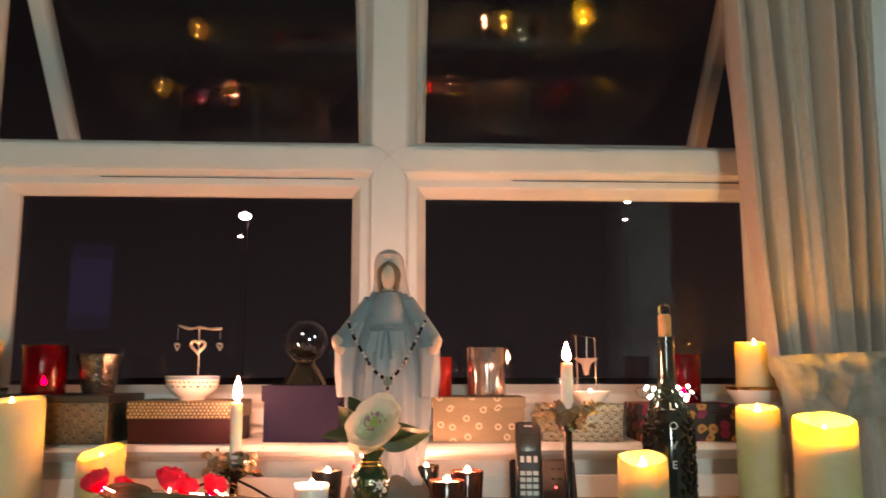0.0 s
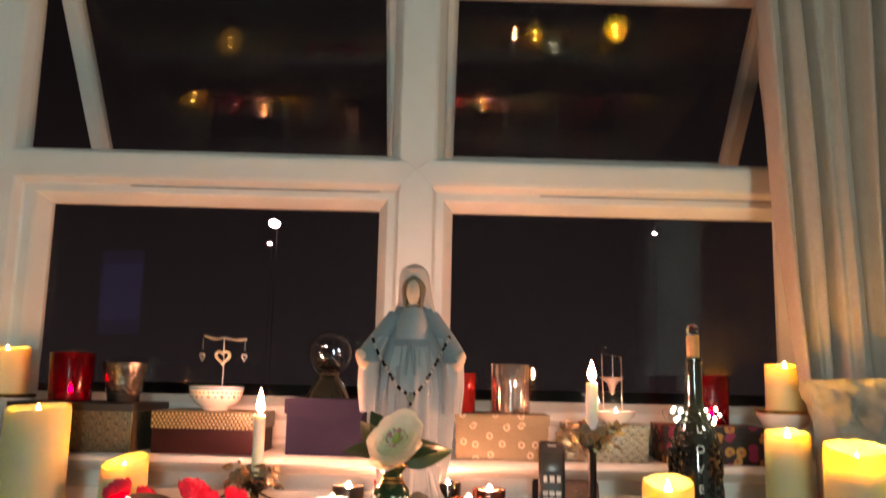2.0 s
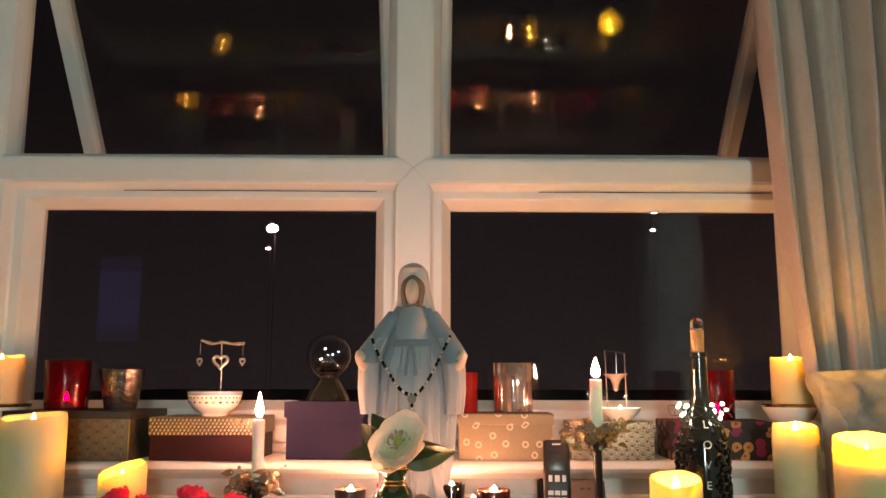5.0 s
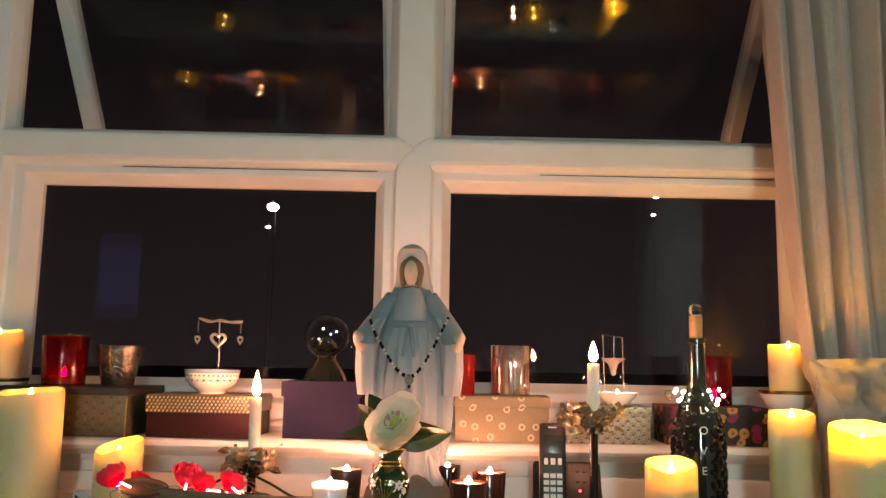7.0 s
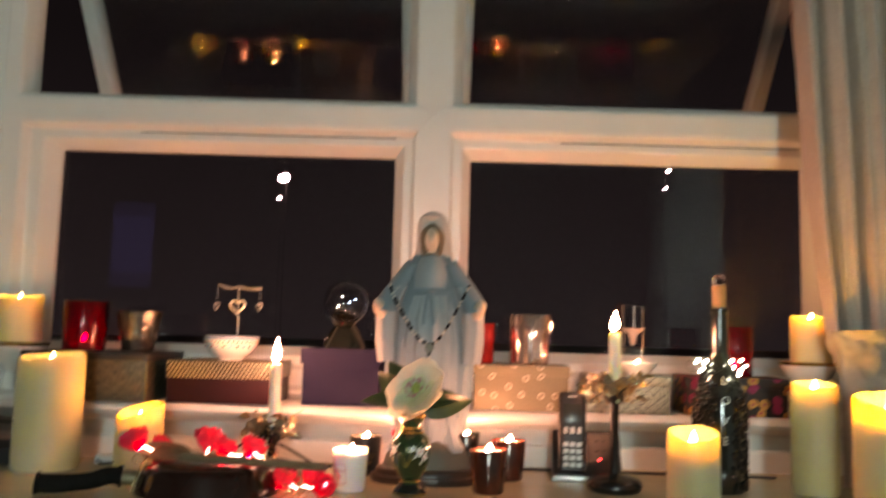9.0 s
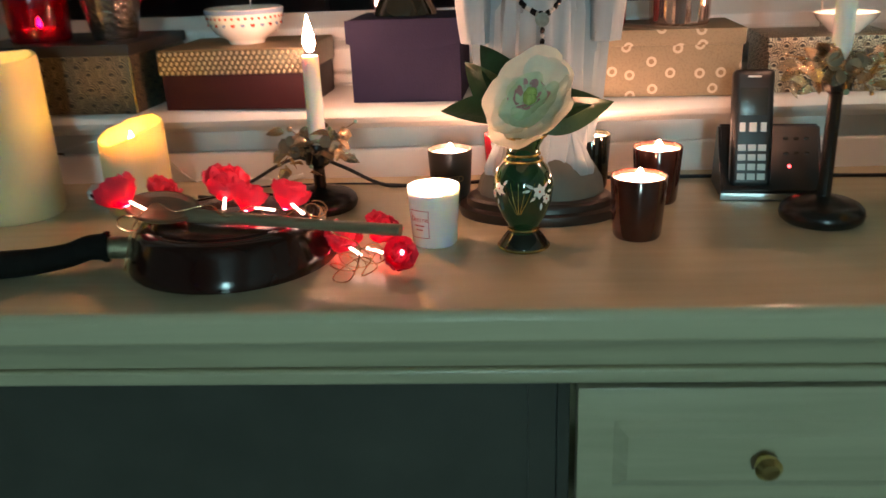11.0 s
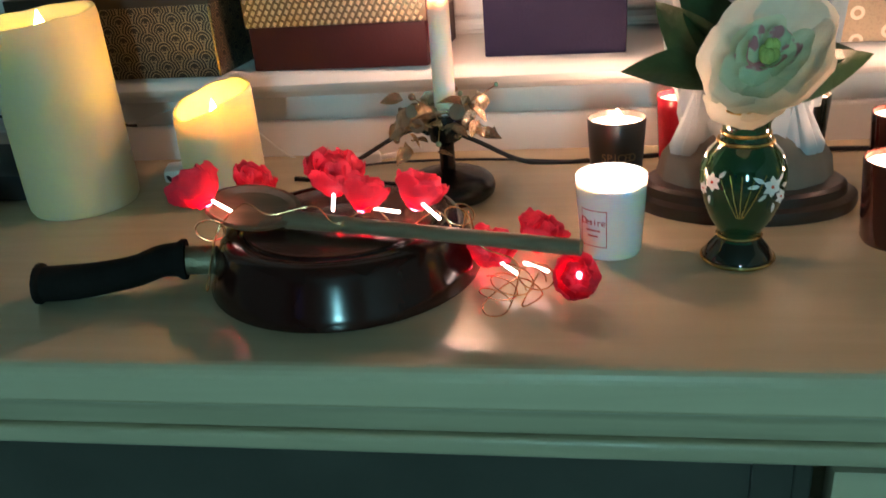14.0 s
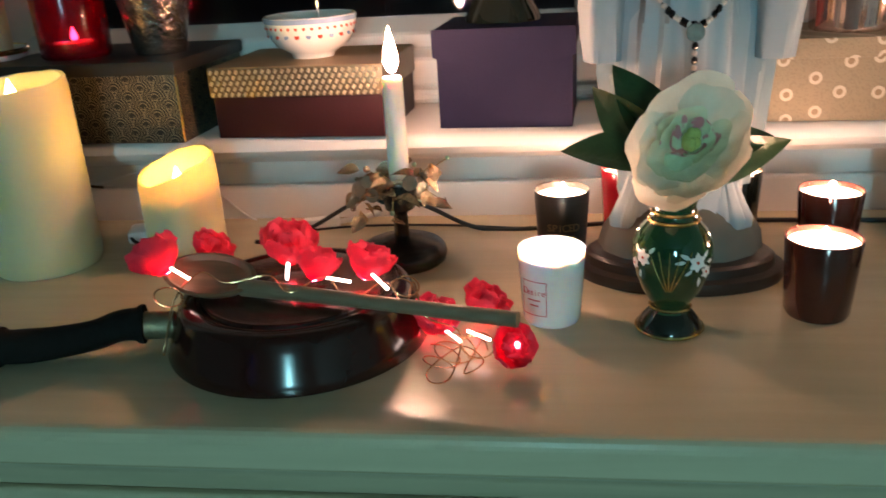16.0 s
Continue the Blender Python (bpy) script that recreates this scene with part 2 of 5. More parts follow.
REDVOTIVE = mat("red_votive_glass", (0.20, 0.0025, 0.008), 0.12, 0, 0.25, 60, 0.1, 60, trans=0.7, ior=1.3)
CLEAR = mat("clear_glass", (0.95, 0.95, 0.95), 0.02, 0, 0.0, 20, 0, trans=1.0, ior=1.45)
REDMIRROR = mat("red_mirror_glass", (0.50, 0.035, 0.025), 0.12, 0.6, 0.3, 60, 0.05, 60)
SMOKE = mat("mercury_glass", (0.20, 0.17, 0.15), 0.12, 0.9, 0.6, 90, 0.5, 140)
COPPERGLASS = mat("copper_mirror_glass", (0.60, 0.47, 0.42), 0.10, 0.9, 0.3, 60, 0.05, 60)
CORK = mat("cork", (0.42, 0.24, 0.12), 0.85, 0, 0.25, 120, 0.4, 300)
BLACKPLASTIC = mat("black_plastic", (0.013, 0.013, 0.014), 0.38, 0, 0.1, 60, 0.04, 500)
SILVERPLASTIC = mat("silver_plastic", (0.55, 0.55, 0.55), 0.3, 0.5, 0.05, 60, 0)
SCREEN = mat("grey_lcd", (0.03, 0.033, 0.03), 0.25)
CABLE = mat("black_cable", (0.012, 0.012, 0.012), 0.45)
CABLE_W = mat("white_cable", (0.7, 0.7, 0.68), 0.45)
IRON = mat("pan_enamel", (0.028, 0.0065, 0.0045), 0.45, 0, 0.25, 25, 0.03, 500, coat=1.0, spec=0.0)
IRON.node_tree.nodes["Principled BSDF"].inputs["Coat Roughness"].default_value = 0.15
HANDLE = mat("handle_plastic", (0.012, 0.010, 0.009), 0.8, 0, 0.25, 60, 0.2, 300, spec=0.12)
GREYKEY = mat("grey_keycap", (0.66, 0.66, 0.64), 0.4)
PANBASE = mat("pan_base_steel", (0.13, 0.060, 0.050), 0.25, 0.75, 0.2, 60, 0.05, aniso=1.0)
SPOONBOWL = wood_mat("spoon_bowl_wood", (0.24, 0.115, 0.062), (0.17, 0.08, 0.042), 0.4, 14)
SPOONWOOD = wood_mat("spoon_wood", (0.27, 0.17, 0.10), (0.20, 0.12, 0.07), 0.45, 14)
def thin_mat(name, color, through_share):
    m = mat(name, color, 0.65, 0, 0.15, 60, 0.15, 400)
    nt, p, tc = base_of(m)
    tr = nt.nodes.new("ShaderNodeBsdfTranslucent")
    tr.inputs[0].default_value = (*color, 1)
    mx = nt.nodes.new("ShaderNodeMixShader")
    mx.inputs[0].default_value = through_share
    nt.links.new(p.outputs[0], mx.inputs[1])
    nt.links.new(tr.outputs[0], mx.inputs[2])
    nt.links.new(mx.outputs[0], nt.nodes["Material Output"].inputs[0])
    return m


ROSE_RED = thin_mat("rose_fabric", (0.96, 0.115, 0.195), 0.72)
LEDROD = glow("led_rod", (1.0, 0.72, 0.48), 5)
ROSECORE = glow("rose_core", (1.0, 0.30, 0.32), 2.6)
ROSELED = glow("rose_led", (1.0, 0.42, 0.40), 420)
PETAL = thin_mat("cream_petal", (0.85, 0.83, 0.72), 0.35)
PETAL_GREEN = thin_mat("pale_green_petal", (0.76, 0.80, 0.60), 0.35)


def blushed(m, base, blush, scale, edge):
    """Irregular soft patches of a second colour on a petal."""
    nt, p, tc = base_of(m)
    nz = nt.nodes.new("ShaderNodeTexNoise")
    nz.inputs["Scale"].default_value = scale
    nz.inputs["Detail"].default_value = 2
    nt.links.new(tc.outputs["Object"], nz.inputs["Vector"])
    mr = nt.nodes.new("ShaderNodeMapRange")
    mr.inputs["From Min"].default_value, mr.inputs["From Max"].default_value = edge, edge + 0.05
    nt.links.new(nz.outputs[0], mr.inputs[0])
    nt.links.new(mix_color(nt, mr.outputs[0], base, blush), p.inputs["Base Color"])
    return m


PETAL_PINK = blushed(thin_mat("blushed_petal", (0.72, 0.80, 0.56), 0.25), (0.70, 0.80, 0.55), (0.72, 0.17, 0.26), 64, 0.505)
# Embossed gold: ground darkened and facets brightened in colour for relief highlights
GOLD_SHADE = mat("shaded_gold_foil", (0.22, 0.165, 0.10), 0.35, 0.7, 0.15, 60, 0.1)
GOLD_LIGHT = mat("highlight_gold_facet", (0.82, 0.70, 0.50), 0.34, 0.75, 0.2, 90, 0.05)
POLLEN = mat("green_flower_heart", (0.48, 0.54, 0.14), 0.6, 0, 0.2, 200, 0.3, 400)
LEAF = mat("dark_leaf", (0.028, 0.062, 0.022), 0.32, 0, 0.35, 60, 0.3, 160)
GREENGLASS = mat("green_enamel_glass", (0.010, 0.048, 0.016), 0.07, 0, 0.2, 15, 0, coat=0.8)
PLINTHWOOD = mat("plinth_wood", (0.030, 0.018, 0.014), 0.35, 0, 0.2, 40, 0.05)
MANTLE = mat("statue_mantle", (0.20, 0.275, 0.31), 0.6, 0, 0.12, 25, 0.06, 150)
GOWN = mat("statue_gown", (0.31, 0.36, 0.385), 0.6, 0, 0.06, 25, 0.06, 150)
VEIL = mat("statue_veil", (0.46, 0.44, 0.42), 0.6, 0, 0.06, 25, 0.05)
SKIN = mat("statue_face", (0.60, 0.46, 0.36), 0.5, 0, 0.05, 25, 0.02)
HAIR = mat("statue_hair", (0.20, 0.135, 0.09), 0.6)
ROCK = mat("statue_rock", (0.14, 0.125, 0.10), 0.6, 0, 0.15, 30, 0.1, 100)
LEDWHITE = glow("fairy_light", (0.58, 1.0, 0.66), 26)
CYAN_GLINT = glow("cyan_glint", (0.25, 0.75, 1.0), 14)
LEDRED = glow("red_led", (1.0, 0.04, 0.03), 6)
STREET = glow("street_light", (1.0, 0.93, 0.80), 60)
DARKMETAL = mat("lamp_post_paint", (0.02, 0.02, 0.02), 0.9, spec=0.0)
TARMAC = mat("tarmac", (0.09, 0.09, 0.09), 0.9, 0, 0.2, 20, 0.2, 50)


# ---- mesh helpers ----
def part(name, bm, material, parent=None, label="", smooth=True):
    me = bpy.data.meshes.new(name)
    bmesh.ops.recalc_face_normals(bm, faces=bm.faces)
    bm.to_mesh(me)
    bm.free()
    for m in (material if isinstance(material, (list, tuple)) else [material]):
        me.materials.append(m)
    if smooth:
        me.shade_smooth()
        me.set_sharp_from_angle(angle=radians(38))
    ob = new(name, me)
    ob.parent = parent
    if label:
        ob["label"] = label
    return ob


def thing(name, x, y, z, label, category, group="", rz=0.0):
    ob = new(name)
    ob.empty_display_size = 0.02
    ob.matrix_basis = pose(x, y, z, 0, 0, rz)
    return tagged(ob, label, category, group)


def box(bm, x0, x1, y0, y1, z0, z1, bevel=0.0, seg=2):
    r = bmesh.ops.create_cube(bm, size=1)
    bmesh.ops.transform(bm, matrix=Matrix.Translation(((x0 + x1) / 2, (y0 + y1) / 2, (z0 + z1) / 2)) @ Matrix.Diagonal((x1 - x0, y1 - y0, z1 - z0, 1)), verts=r["verts"])
    if bevel:
        es = list({e for v in r["verts"] for e in v.link_edges})
        bmesh.ops.bevel(bm, geom=es, offset=bevel, segments=seg, affect="EDGES", profile=0.6)
    return bm


def B(*a, **k):
    return box(bmesh.new(), *a, **k)


def lathe(profile, seg=32, bm=None, m=None, radial=None):
    """Turn (radius, z) pairs round the z axis. radial(a, i) scales the radius."""
    bm = bm or bmesh.new()
    m = m or Matrix.Identity(4)
    rings = []
    for i, (r, z) in enumerate(profile):
        if r < 1e-5:
            rings.append([bm.verts.new(m @ Vector((0, 0, z)))])
        else:
            ring = []
            for k in range(seg):
                a = 2 * math.pi * k / seg
                s = radial(a, i) if radial else 1.0
                ring.append(bm.verts.new(m @ Vector((r * s * math.cos(a), r * s * math.sin(a), z))))
            rings.append(ring)
    for a, b in zip(rings, rings[1:]):
        for k in range(seg):
            j = (k + 1) % seg
            if len(a) == 1 and len(b) > 1:
                bm.faces.new((a[0], b[k], b[j]))
            elif len(b) == 1 and len(a) > 1:
                bm.faces.new((a[k], a[j], b[0]))
            elif len(a) > 1:
                bm.faces.new((a[k], a[j], b[j], b[k]))
    return bm


def tube(points, radius, seg=8, bm=None, taper=None, caps=True):
    """A round rod along points, with parallel frames."""
    bm = bm or bmesh.new()
    pts = [Vector(p) for p in points]
    rings = []
    up = Vector((0, 0, 1))
    t0 = (pts[1] - pts[0]).normalized()
    side = t0.cross(up)
    if side.length < 1e-3:
        side = t0.cross(Vector((1, 0, 0)))
    side.normalize()
    for i, p in enumerate(pts):
        t = (pts[min(i + 1, len(pts) - 1)] - pts[max(i - 1, 0)]).normalized()
        side = (side - t * side.dot(t)).normalized()
        nrm = t.cross(side)
        r = radius * (taper(i / (len(pts) - 1)) if taper else 1.0)
        rings.append([bm.verts.new(p + (side * math.cos(2 * math.pi * k / seg) + nrm * math.sin(2 * math.pi * k / seg)) * r) for k in range(seg)])
    for a, b in zip(rings, rings[1:]):
        for k in range(seg):
            j = (k + 1) % seg
            bm.faces.new((a[k], a[j], b[j], b[k]))
    if caps:
        bm.faces.new(rings[0])
        bm.faces.new(rings[-1])
    return bm


def curve_pts(ctrl, n=24):
    """Catmull-Rom through control points."""
    c = [Vector(p) for p in ctrl]
    c = [c[0] * 2 - c[1]] + c + [c[-1] * 2 - c[-2]]
    out = []
    spans = len(c) - 3
    for i in range(n + 1):
        u = i / n * spans
        k = min(int(u), spans - 1)
        t = u - k
        p0, p1, p2, p3 = c[k:k + 4]
        out.append(0.5 * ((2 * p1) + (p2 - p0) * t + (2 * p0 - 5 * p1 + 4 * p2 - p3) * t * t + (3 * p1 - p0 - 3 * p2 + p3) * t ** 3))
    return out


def ball(bm, c, r, sub=2, sx=1, sy=1, sz=1):
    bmesh.ops.create_icosphere(bm, subdivisions=sub, radius=r, matrix=Matrix.Translation(c) @ Matrix.Diagonal((sx, sy, sz, 1)))
    return bm


def flame_bm(h, r):
    return lathe([(0, 0), (r * 0.55, h * 0.06), (r, h * 0.25), (r * 0.85, h * 0.45), (r * 0.45, h * 0.72), (r * 0.15, h * 0.92), (0, h)], 8)


def letters(text, size, material, parent, m, name="lettering", align="CENTER"):
    c = bpy.data.curves.new(name, "FONT")
    c.body, c.size, c.align_x, c.align_y = text, size, align, "CENTER"
    c.extrude = 0.0002
    c.materials.append(material)
    ob = new(name, c)
    ob.parent = parent
    ob.matrix_basis = m
    return ob


# ---- the room ----
def structure(name, bm, material, label, category, smooth=False):
    return tagged(part(name, bm, material, None, smooth=smooth), label, category, kind="structure")


structure("floor", B(-2.4, 2.9, -3.0, 2.6, -0.05, 0.0), CARPET, "dark brown carpet floor of the room", "floor")
structure("ceiling", B(-2.4, 2.9, -3.0, 2.6, 2.5, 2.6), CEIL_TONE, "plain ceiling, darkened to cut bounced light", "ceiling")
structure("wall_west", B(-2.5, -2.4, -3.0, 2.6, 0, 2.5), DIM_ROOM, "plain side wall, darkened to cut bounced light", "wall")
structure("wall_east", B(2.9, 3.0, -3.0, 2.6, 0, 2.5), PALE_ROOM, "plain side wall, kept pale to show in the right pane", "wall")
structure("wall_south", B(-2.5, 3.0, -3.1, -3.0, 0, 2.5), DIM_ROOM, "plain wall behind the camera, darkened to cut bounced light", "wall")
SWING = Matrix.Translation((0.69, 2.35, 0)) @ pose(0, 0, 0, 0, 0, 3.5) @ Matrix.Translation((-0.69, -2.35, 0))
wn = bmesh.new()
WX0, WX1, WZ0, WZ1 = -0.35, 1.77, 0.885, 2.23
box(wn, -2.6, WX0, 2.168, 2.48, 0, 2.5)
box(wn, WX1, 3.1, 2.168, 2.48, 0, 2.5)
box(wn, WX0, WX1, 2.168, 2.48, 0, WZ0)
box(wn, WX0, WX1, 2.168, 2.48, WZ1, 2.5)
bmesh.ops.transform(wn, matrix=SWING, verts=wn.verts)
structure("wall_north", wn, WALL_PAINT, "off-white painted wall with a deep window recess", "wall")

sb = bmesh.new()
prof = [(2.33, 0.886), (2.150, 0.886), (2.146, 0.878), (2.136, 0.882), (2.126, 0.888), (2.114, 0.892), (2.108, 0.901), (2.111, 0.910), (2.120, 0.916), (2.33, 0.916)]
va = [sb.verts.new((WX0 - 0.12, y, z)) for y, z in prof]
vb = [sb.verts.new((WX1 + 0.12, y, z)) for y, z in prof]
for i in range(len(prof)):
    j = (i + 1) % len(prof)
    sb.faces.new((va[i], va[j], vb[j], vb[i]))
sb.faces.new(va)
sb.faces.new(vb)
bmesh.ops.transform(sb, matrix=SWING, verts=sb.verts)
structure("window_sill", sb, WHITE_PAINT, "white gloss painted window sill with a rounded nose", "sill", True)
structure("skirting_under_sill", B(-2.3, 2.8, 2.155, 2.167, 0.70, 0.845, bevel=0.004), WHITE_PAINT, "white painted board on the wall under the sill", "trim").matrix_basis = SWING


def ring_frame(name, x0, x1, z0, z1, profile, parent, widths=(1, 1, 1, 1)):
    """A mitred frame: profile of (inset, y) from the outer edge to the opening; widths scale the inset left, right, bottom, top."""
    bm = bmesh.new()
    rows = []
    wl, wr, wbot, wtop = widths
    for ins, y in profile:
        rows.append([bm.verts.new(p) for p in ((x0 + ins * wl, y, z0 + ins * wbot), (x1 - ins * wr, y, z0 + ins * wbot), (x1 - ins * wr, y, z1 - ins * wtop), (x0 + ins * wl, y, z1 - ins * wtop))])
    for a, b in zip(rows, rows[1:] + rows[:1]):
        for k in range(4):
            j = (k + 1) % 4
            bm.faces.new((a[k], a[j], b[j], b[k]))
    return part(name, bm, WHITE_PAINT, parent, smooth=False)


window = new("window_1")
window.matrix_basis = SWING
tagged(window, "white painted four-light casement window, two top vents propped open", "window", kind="structure")
LOW = [(0, 2.373), (0, 2.285), (0.004, 2.283), (0.034, 2.283), (0.038, 2.286), (0.046, 2.302), (0.050, 2.304), (0.066, 2.304), (0.070, 2.308), (0.088, 2.338), (0.088, 2.353), (0.072, 2.357), (0.072, 2.373)]
UP = [(0, 2.373), (0, 2.285), (0.004, 2.283), (0.036, 2.283), (0.042, 2.287), (0.056, 2.310), (0.060, 2.322), (0.060, 2.336), (0.030, 2.340), (0.030, 2.373)]
XM = 0.690
ring_frame("lower_frame", -0.300, XM, 0.943, 1.564, LOW, window, (1.36, 1, 1, 1))
ring_frame("lower_frame", XM, 1.647, 0.943, 1.564, LOW, window)
ring_frame("upper_frame", -0.300, XM, 1.564, 2.195, UP, window, (1, 1.02, 0.70, 1))
ring_frame("upper_frame", XM, 1.647, 1.564, 2.195, UP, window, (1.12, 1.15, 0.70, 1))
part("jamb", B(WX0 - 0.02, -0.3005, 2.292, 2.42, 0.9165, 2.23, 0.004), WHITE_PAINT, window, smooth=False)
part("jamb", B(1.6475, WX1 + 0.02, 2.292, 2.42, 0.9165, 2.23, 0.004), WHITE_PAINT, window, smooth=False)
part("bottom_rail", B(-0.300, 1.647, 2.296, 2.37, 0.9165, 0.9425, 0.004), WHITE_PAINT, window, smooth=False)
part("bead", tube([(-0.243, 2.294, 0.930), (1.647, 2.294, 0.930)], 0.009, 8), WHITE_PAINT, window)
part("head", B(-0.30, 1.647, 2.292, 2.42, 2.1955, 2.23, 0.003), WHITE_PAINT, window, smooth=False)
for a, b in ((-0.235, 0.655), (0.735, 1.587)):
    part("gasket", B(a + 0.25, b - 0.05, 2.3008, 2.3035, 1.5132, 1.5146), GASKET, window, smooth=False)


def cap(name, outline):
    """A flat cover strip on the frame, proud of it by 3 mm, cut to a mitred outline of (x, z)."""
    bm = bmesh.new()
    front = [bm.verts.new((x, 2.2775, z)) for x, z in outline]
    back = [bm.verts.new((x, 2.2829, z)) for x, z in outline]
    bm.faces.new(front)
    bm.faces.new(back[::-1])
    for i in range(len(outline)):
        j = (i + 1) % len(outline)
        bm.faces.new((front[i], front[j], back[j], back[i]))
    bmesh.ops.bevel(bm, geom=list(bm.edges), offset=0.0026, segments=2, affect="EDGES")
    part(name, bm, WHITE_PAINT, window, smooth=False)


cap("mullion_cover", ((XM - 0.040, 0.95), (XM + 0.040, 0.95), (XM + 0.040, 1.518), (XM, 1.5625), (XM - 0.040, 1.518)))
cap("mullion_cover", ((XM - 0.0385, 2.19), (XM - 0.0385, 1.593), (XM, 1.5655), (XM + 0.0385, 1.593), (XM + 0.0385, 2.19)))
cap("transom_cover", ((-0.298, 1.532), (XM - 0.0290, 1.532), (XM - 0.0020, 1.564), (XM - 0.0290, 1.584), (-0.298, 1.584)))
cap("transom_cover", ((1.645, 1.532), (XM + 0.0290, 1.532), (XM + 0.0020, 1.564), (XM + 0.0290, 1.584), (1.645, 1.584)))


def glass_plane(name, x0, x1, z0, z1, y, tilt, parent):
    bm = bmesh.new()
    zc = (z0 + z1) / 2
    s = math.tan(radians(tilt))
    vs = [bm.verts.new(p) for p in ((x0, y - (z0 - zc) * s, z0), (x1, y - (z0 - zc) * s, z0), (x1, y - (z1 - zc) * s, z1), (x0, y - (z1 - zc) * s, z1))]
    bm.faces.new(vs)
    ob = part(name, bm, GLASS, parent, smooth=False)
    ob.visible_shadow = False
    return ob


for x0, x1 in ((-0.194, 0.614), (0.766, 1.571)):
    glass_plane("pane", x0, x1, 1.018, 1.486, 2.350, 0.0, window)
    glass_plane("pane", x0, x1, 1.018, 1.486, 2.366, 0.66, window)

# top vents, hung from the head and swung outwards
for x0, x1, swing in ((-0.236, 0.642, 39.2), (0.740, 1.602, 40.5)):
    sash = new("vent_sash")
    sash.parent = window
    sash.matrix_basis = pose((x0 + x1) / 2, 2.345, 2.088, swing, 0, 0)
    w = (x1 - x0) / 2
    h = 0.565
    pr = [(0, 0.0), (0.003, -0.004), (0.034, -0.004), (0.040, 0.002), (0.045, 0.014), (0.045, 0.04), (0, 0.04)]
    bm = bmesh.new()
    rows = []
    for ins, y in pr:
        rows.append([bm.verts.new(p) for p in ((-w + ins, y, -h + ins), (w - ins, y, -h + ins), (w - ins, y, -1.4 * ins), (-w + ins, y, -1.4 * ins))])
    for a, b in zip(rows, rows[1:] + rows[:1]):
        for k in range(4):
            j = (k + 1) % 4
            bm.faces.new((a[k], a[j], b[j], b[k]))
    part("sash_frame", bm, WHITE_PAINT, sash, smooth=False)
    for yy, tl in ((0.018, 0.0), (0.034, 0.5)):
        s = math.tan(radians(tl)) * h / 2
        bm = bmesh.new()
        bm.faces.new([bm.verts.new(p) for p in ((-w + 0.034, yy + s, -h + 0.034), (w - 0.034, yy + s, -h + 0.034), (w - 0.034, yy - s, -0.034), (-w + 0.034, yy - s, -0.034))])
        g = part("pane", bm, GLASS, sash, smooth=False)
        g.visible_shadow = False


# ---- outdoors ----
structure("ground", B(-150, 150, 2.6, 400, -3.2, -3.0), TARMAC, "dark tarmac road and gardens at night", "ground")


def lamp_or_ghost(x, y, z, s, flat=1.0):
    t = thing("lamp_or_ghost", x, y, -3.0, "lit street lamp, or the ghost image of one, on a slim grey post", "street lamp", "street lamps outside")
    part("post", tube([(0, 0, 0), (0, 0, z + 3.0 - 0.1), (0, -0.05, z + 3.0 + 0.12)], 0.008, 8), DARKMETAL, t)
    part("arm", tube([(0, -0.05, z + 3.12), (0, -0.4, z + 3.14)], 0.05, 8), DARKMETAL, t)
    part("head", lathe([(0, 0.21 * s), (0.06 * s, 0.20 * s), (0.08 * s, 0.17 * s), (0.07 * s, 0.155 * s)], 14, m=Matrix.Translation((0, -0.4, z + 3.05))), DARKMETAL, t)
    part("lamp_glass", lathe([(0, 0.15 * s), (0.12 * s, 0.14 * s), (0.22 * s, 0.08 * s), (0.25 * s, 0.0), (0.22 * s, -0.09 * s), (0.12 * s, -0.15 * s), (0, -0.17 * s)], 14, m=Matrix.Translation((0, -0.4, z + 3.0)) @ Matrix.Diagonal((1, 1, flat, 1))), STREET, t)


# Second and fourth lamps stand in for ghost images in the double glazing
lamp_or_ghost(-6.70, 30.4, 6.54, 0.80)
lamp_or_ghost(-9.43, 40.4, 7.39, 0.42, 0.35)
lamp_or_ghost(9.17, 40.4, 9.01, 0.45, 0.35)
lamp_or_ghost(11.11, 50.4, 9.95, 0.5, 0.35)


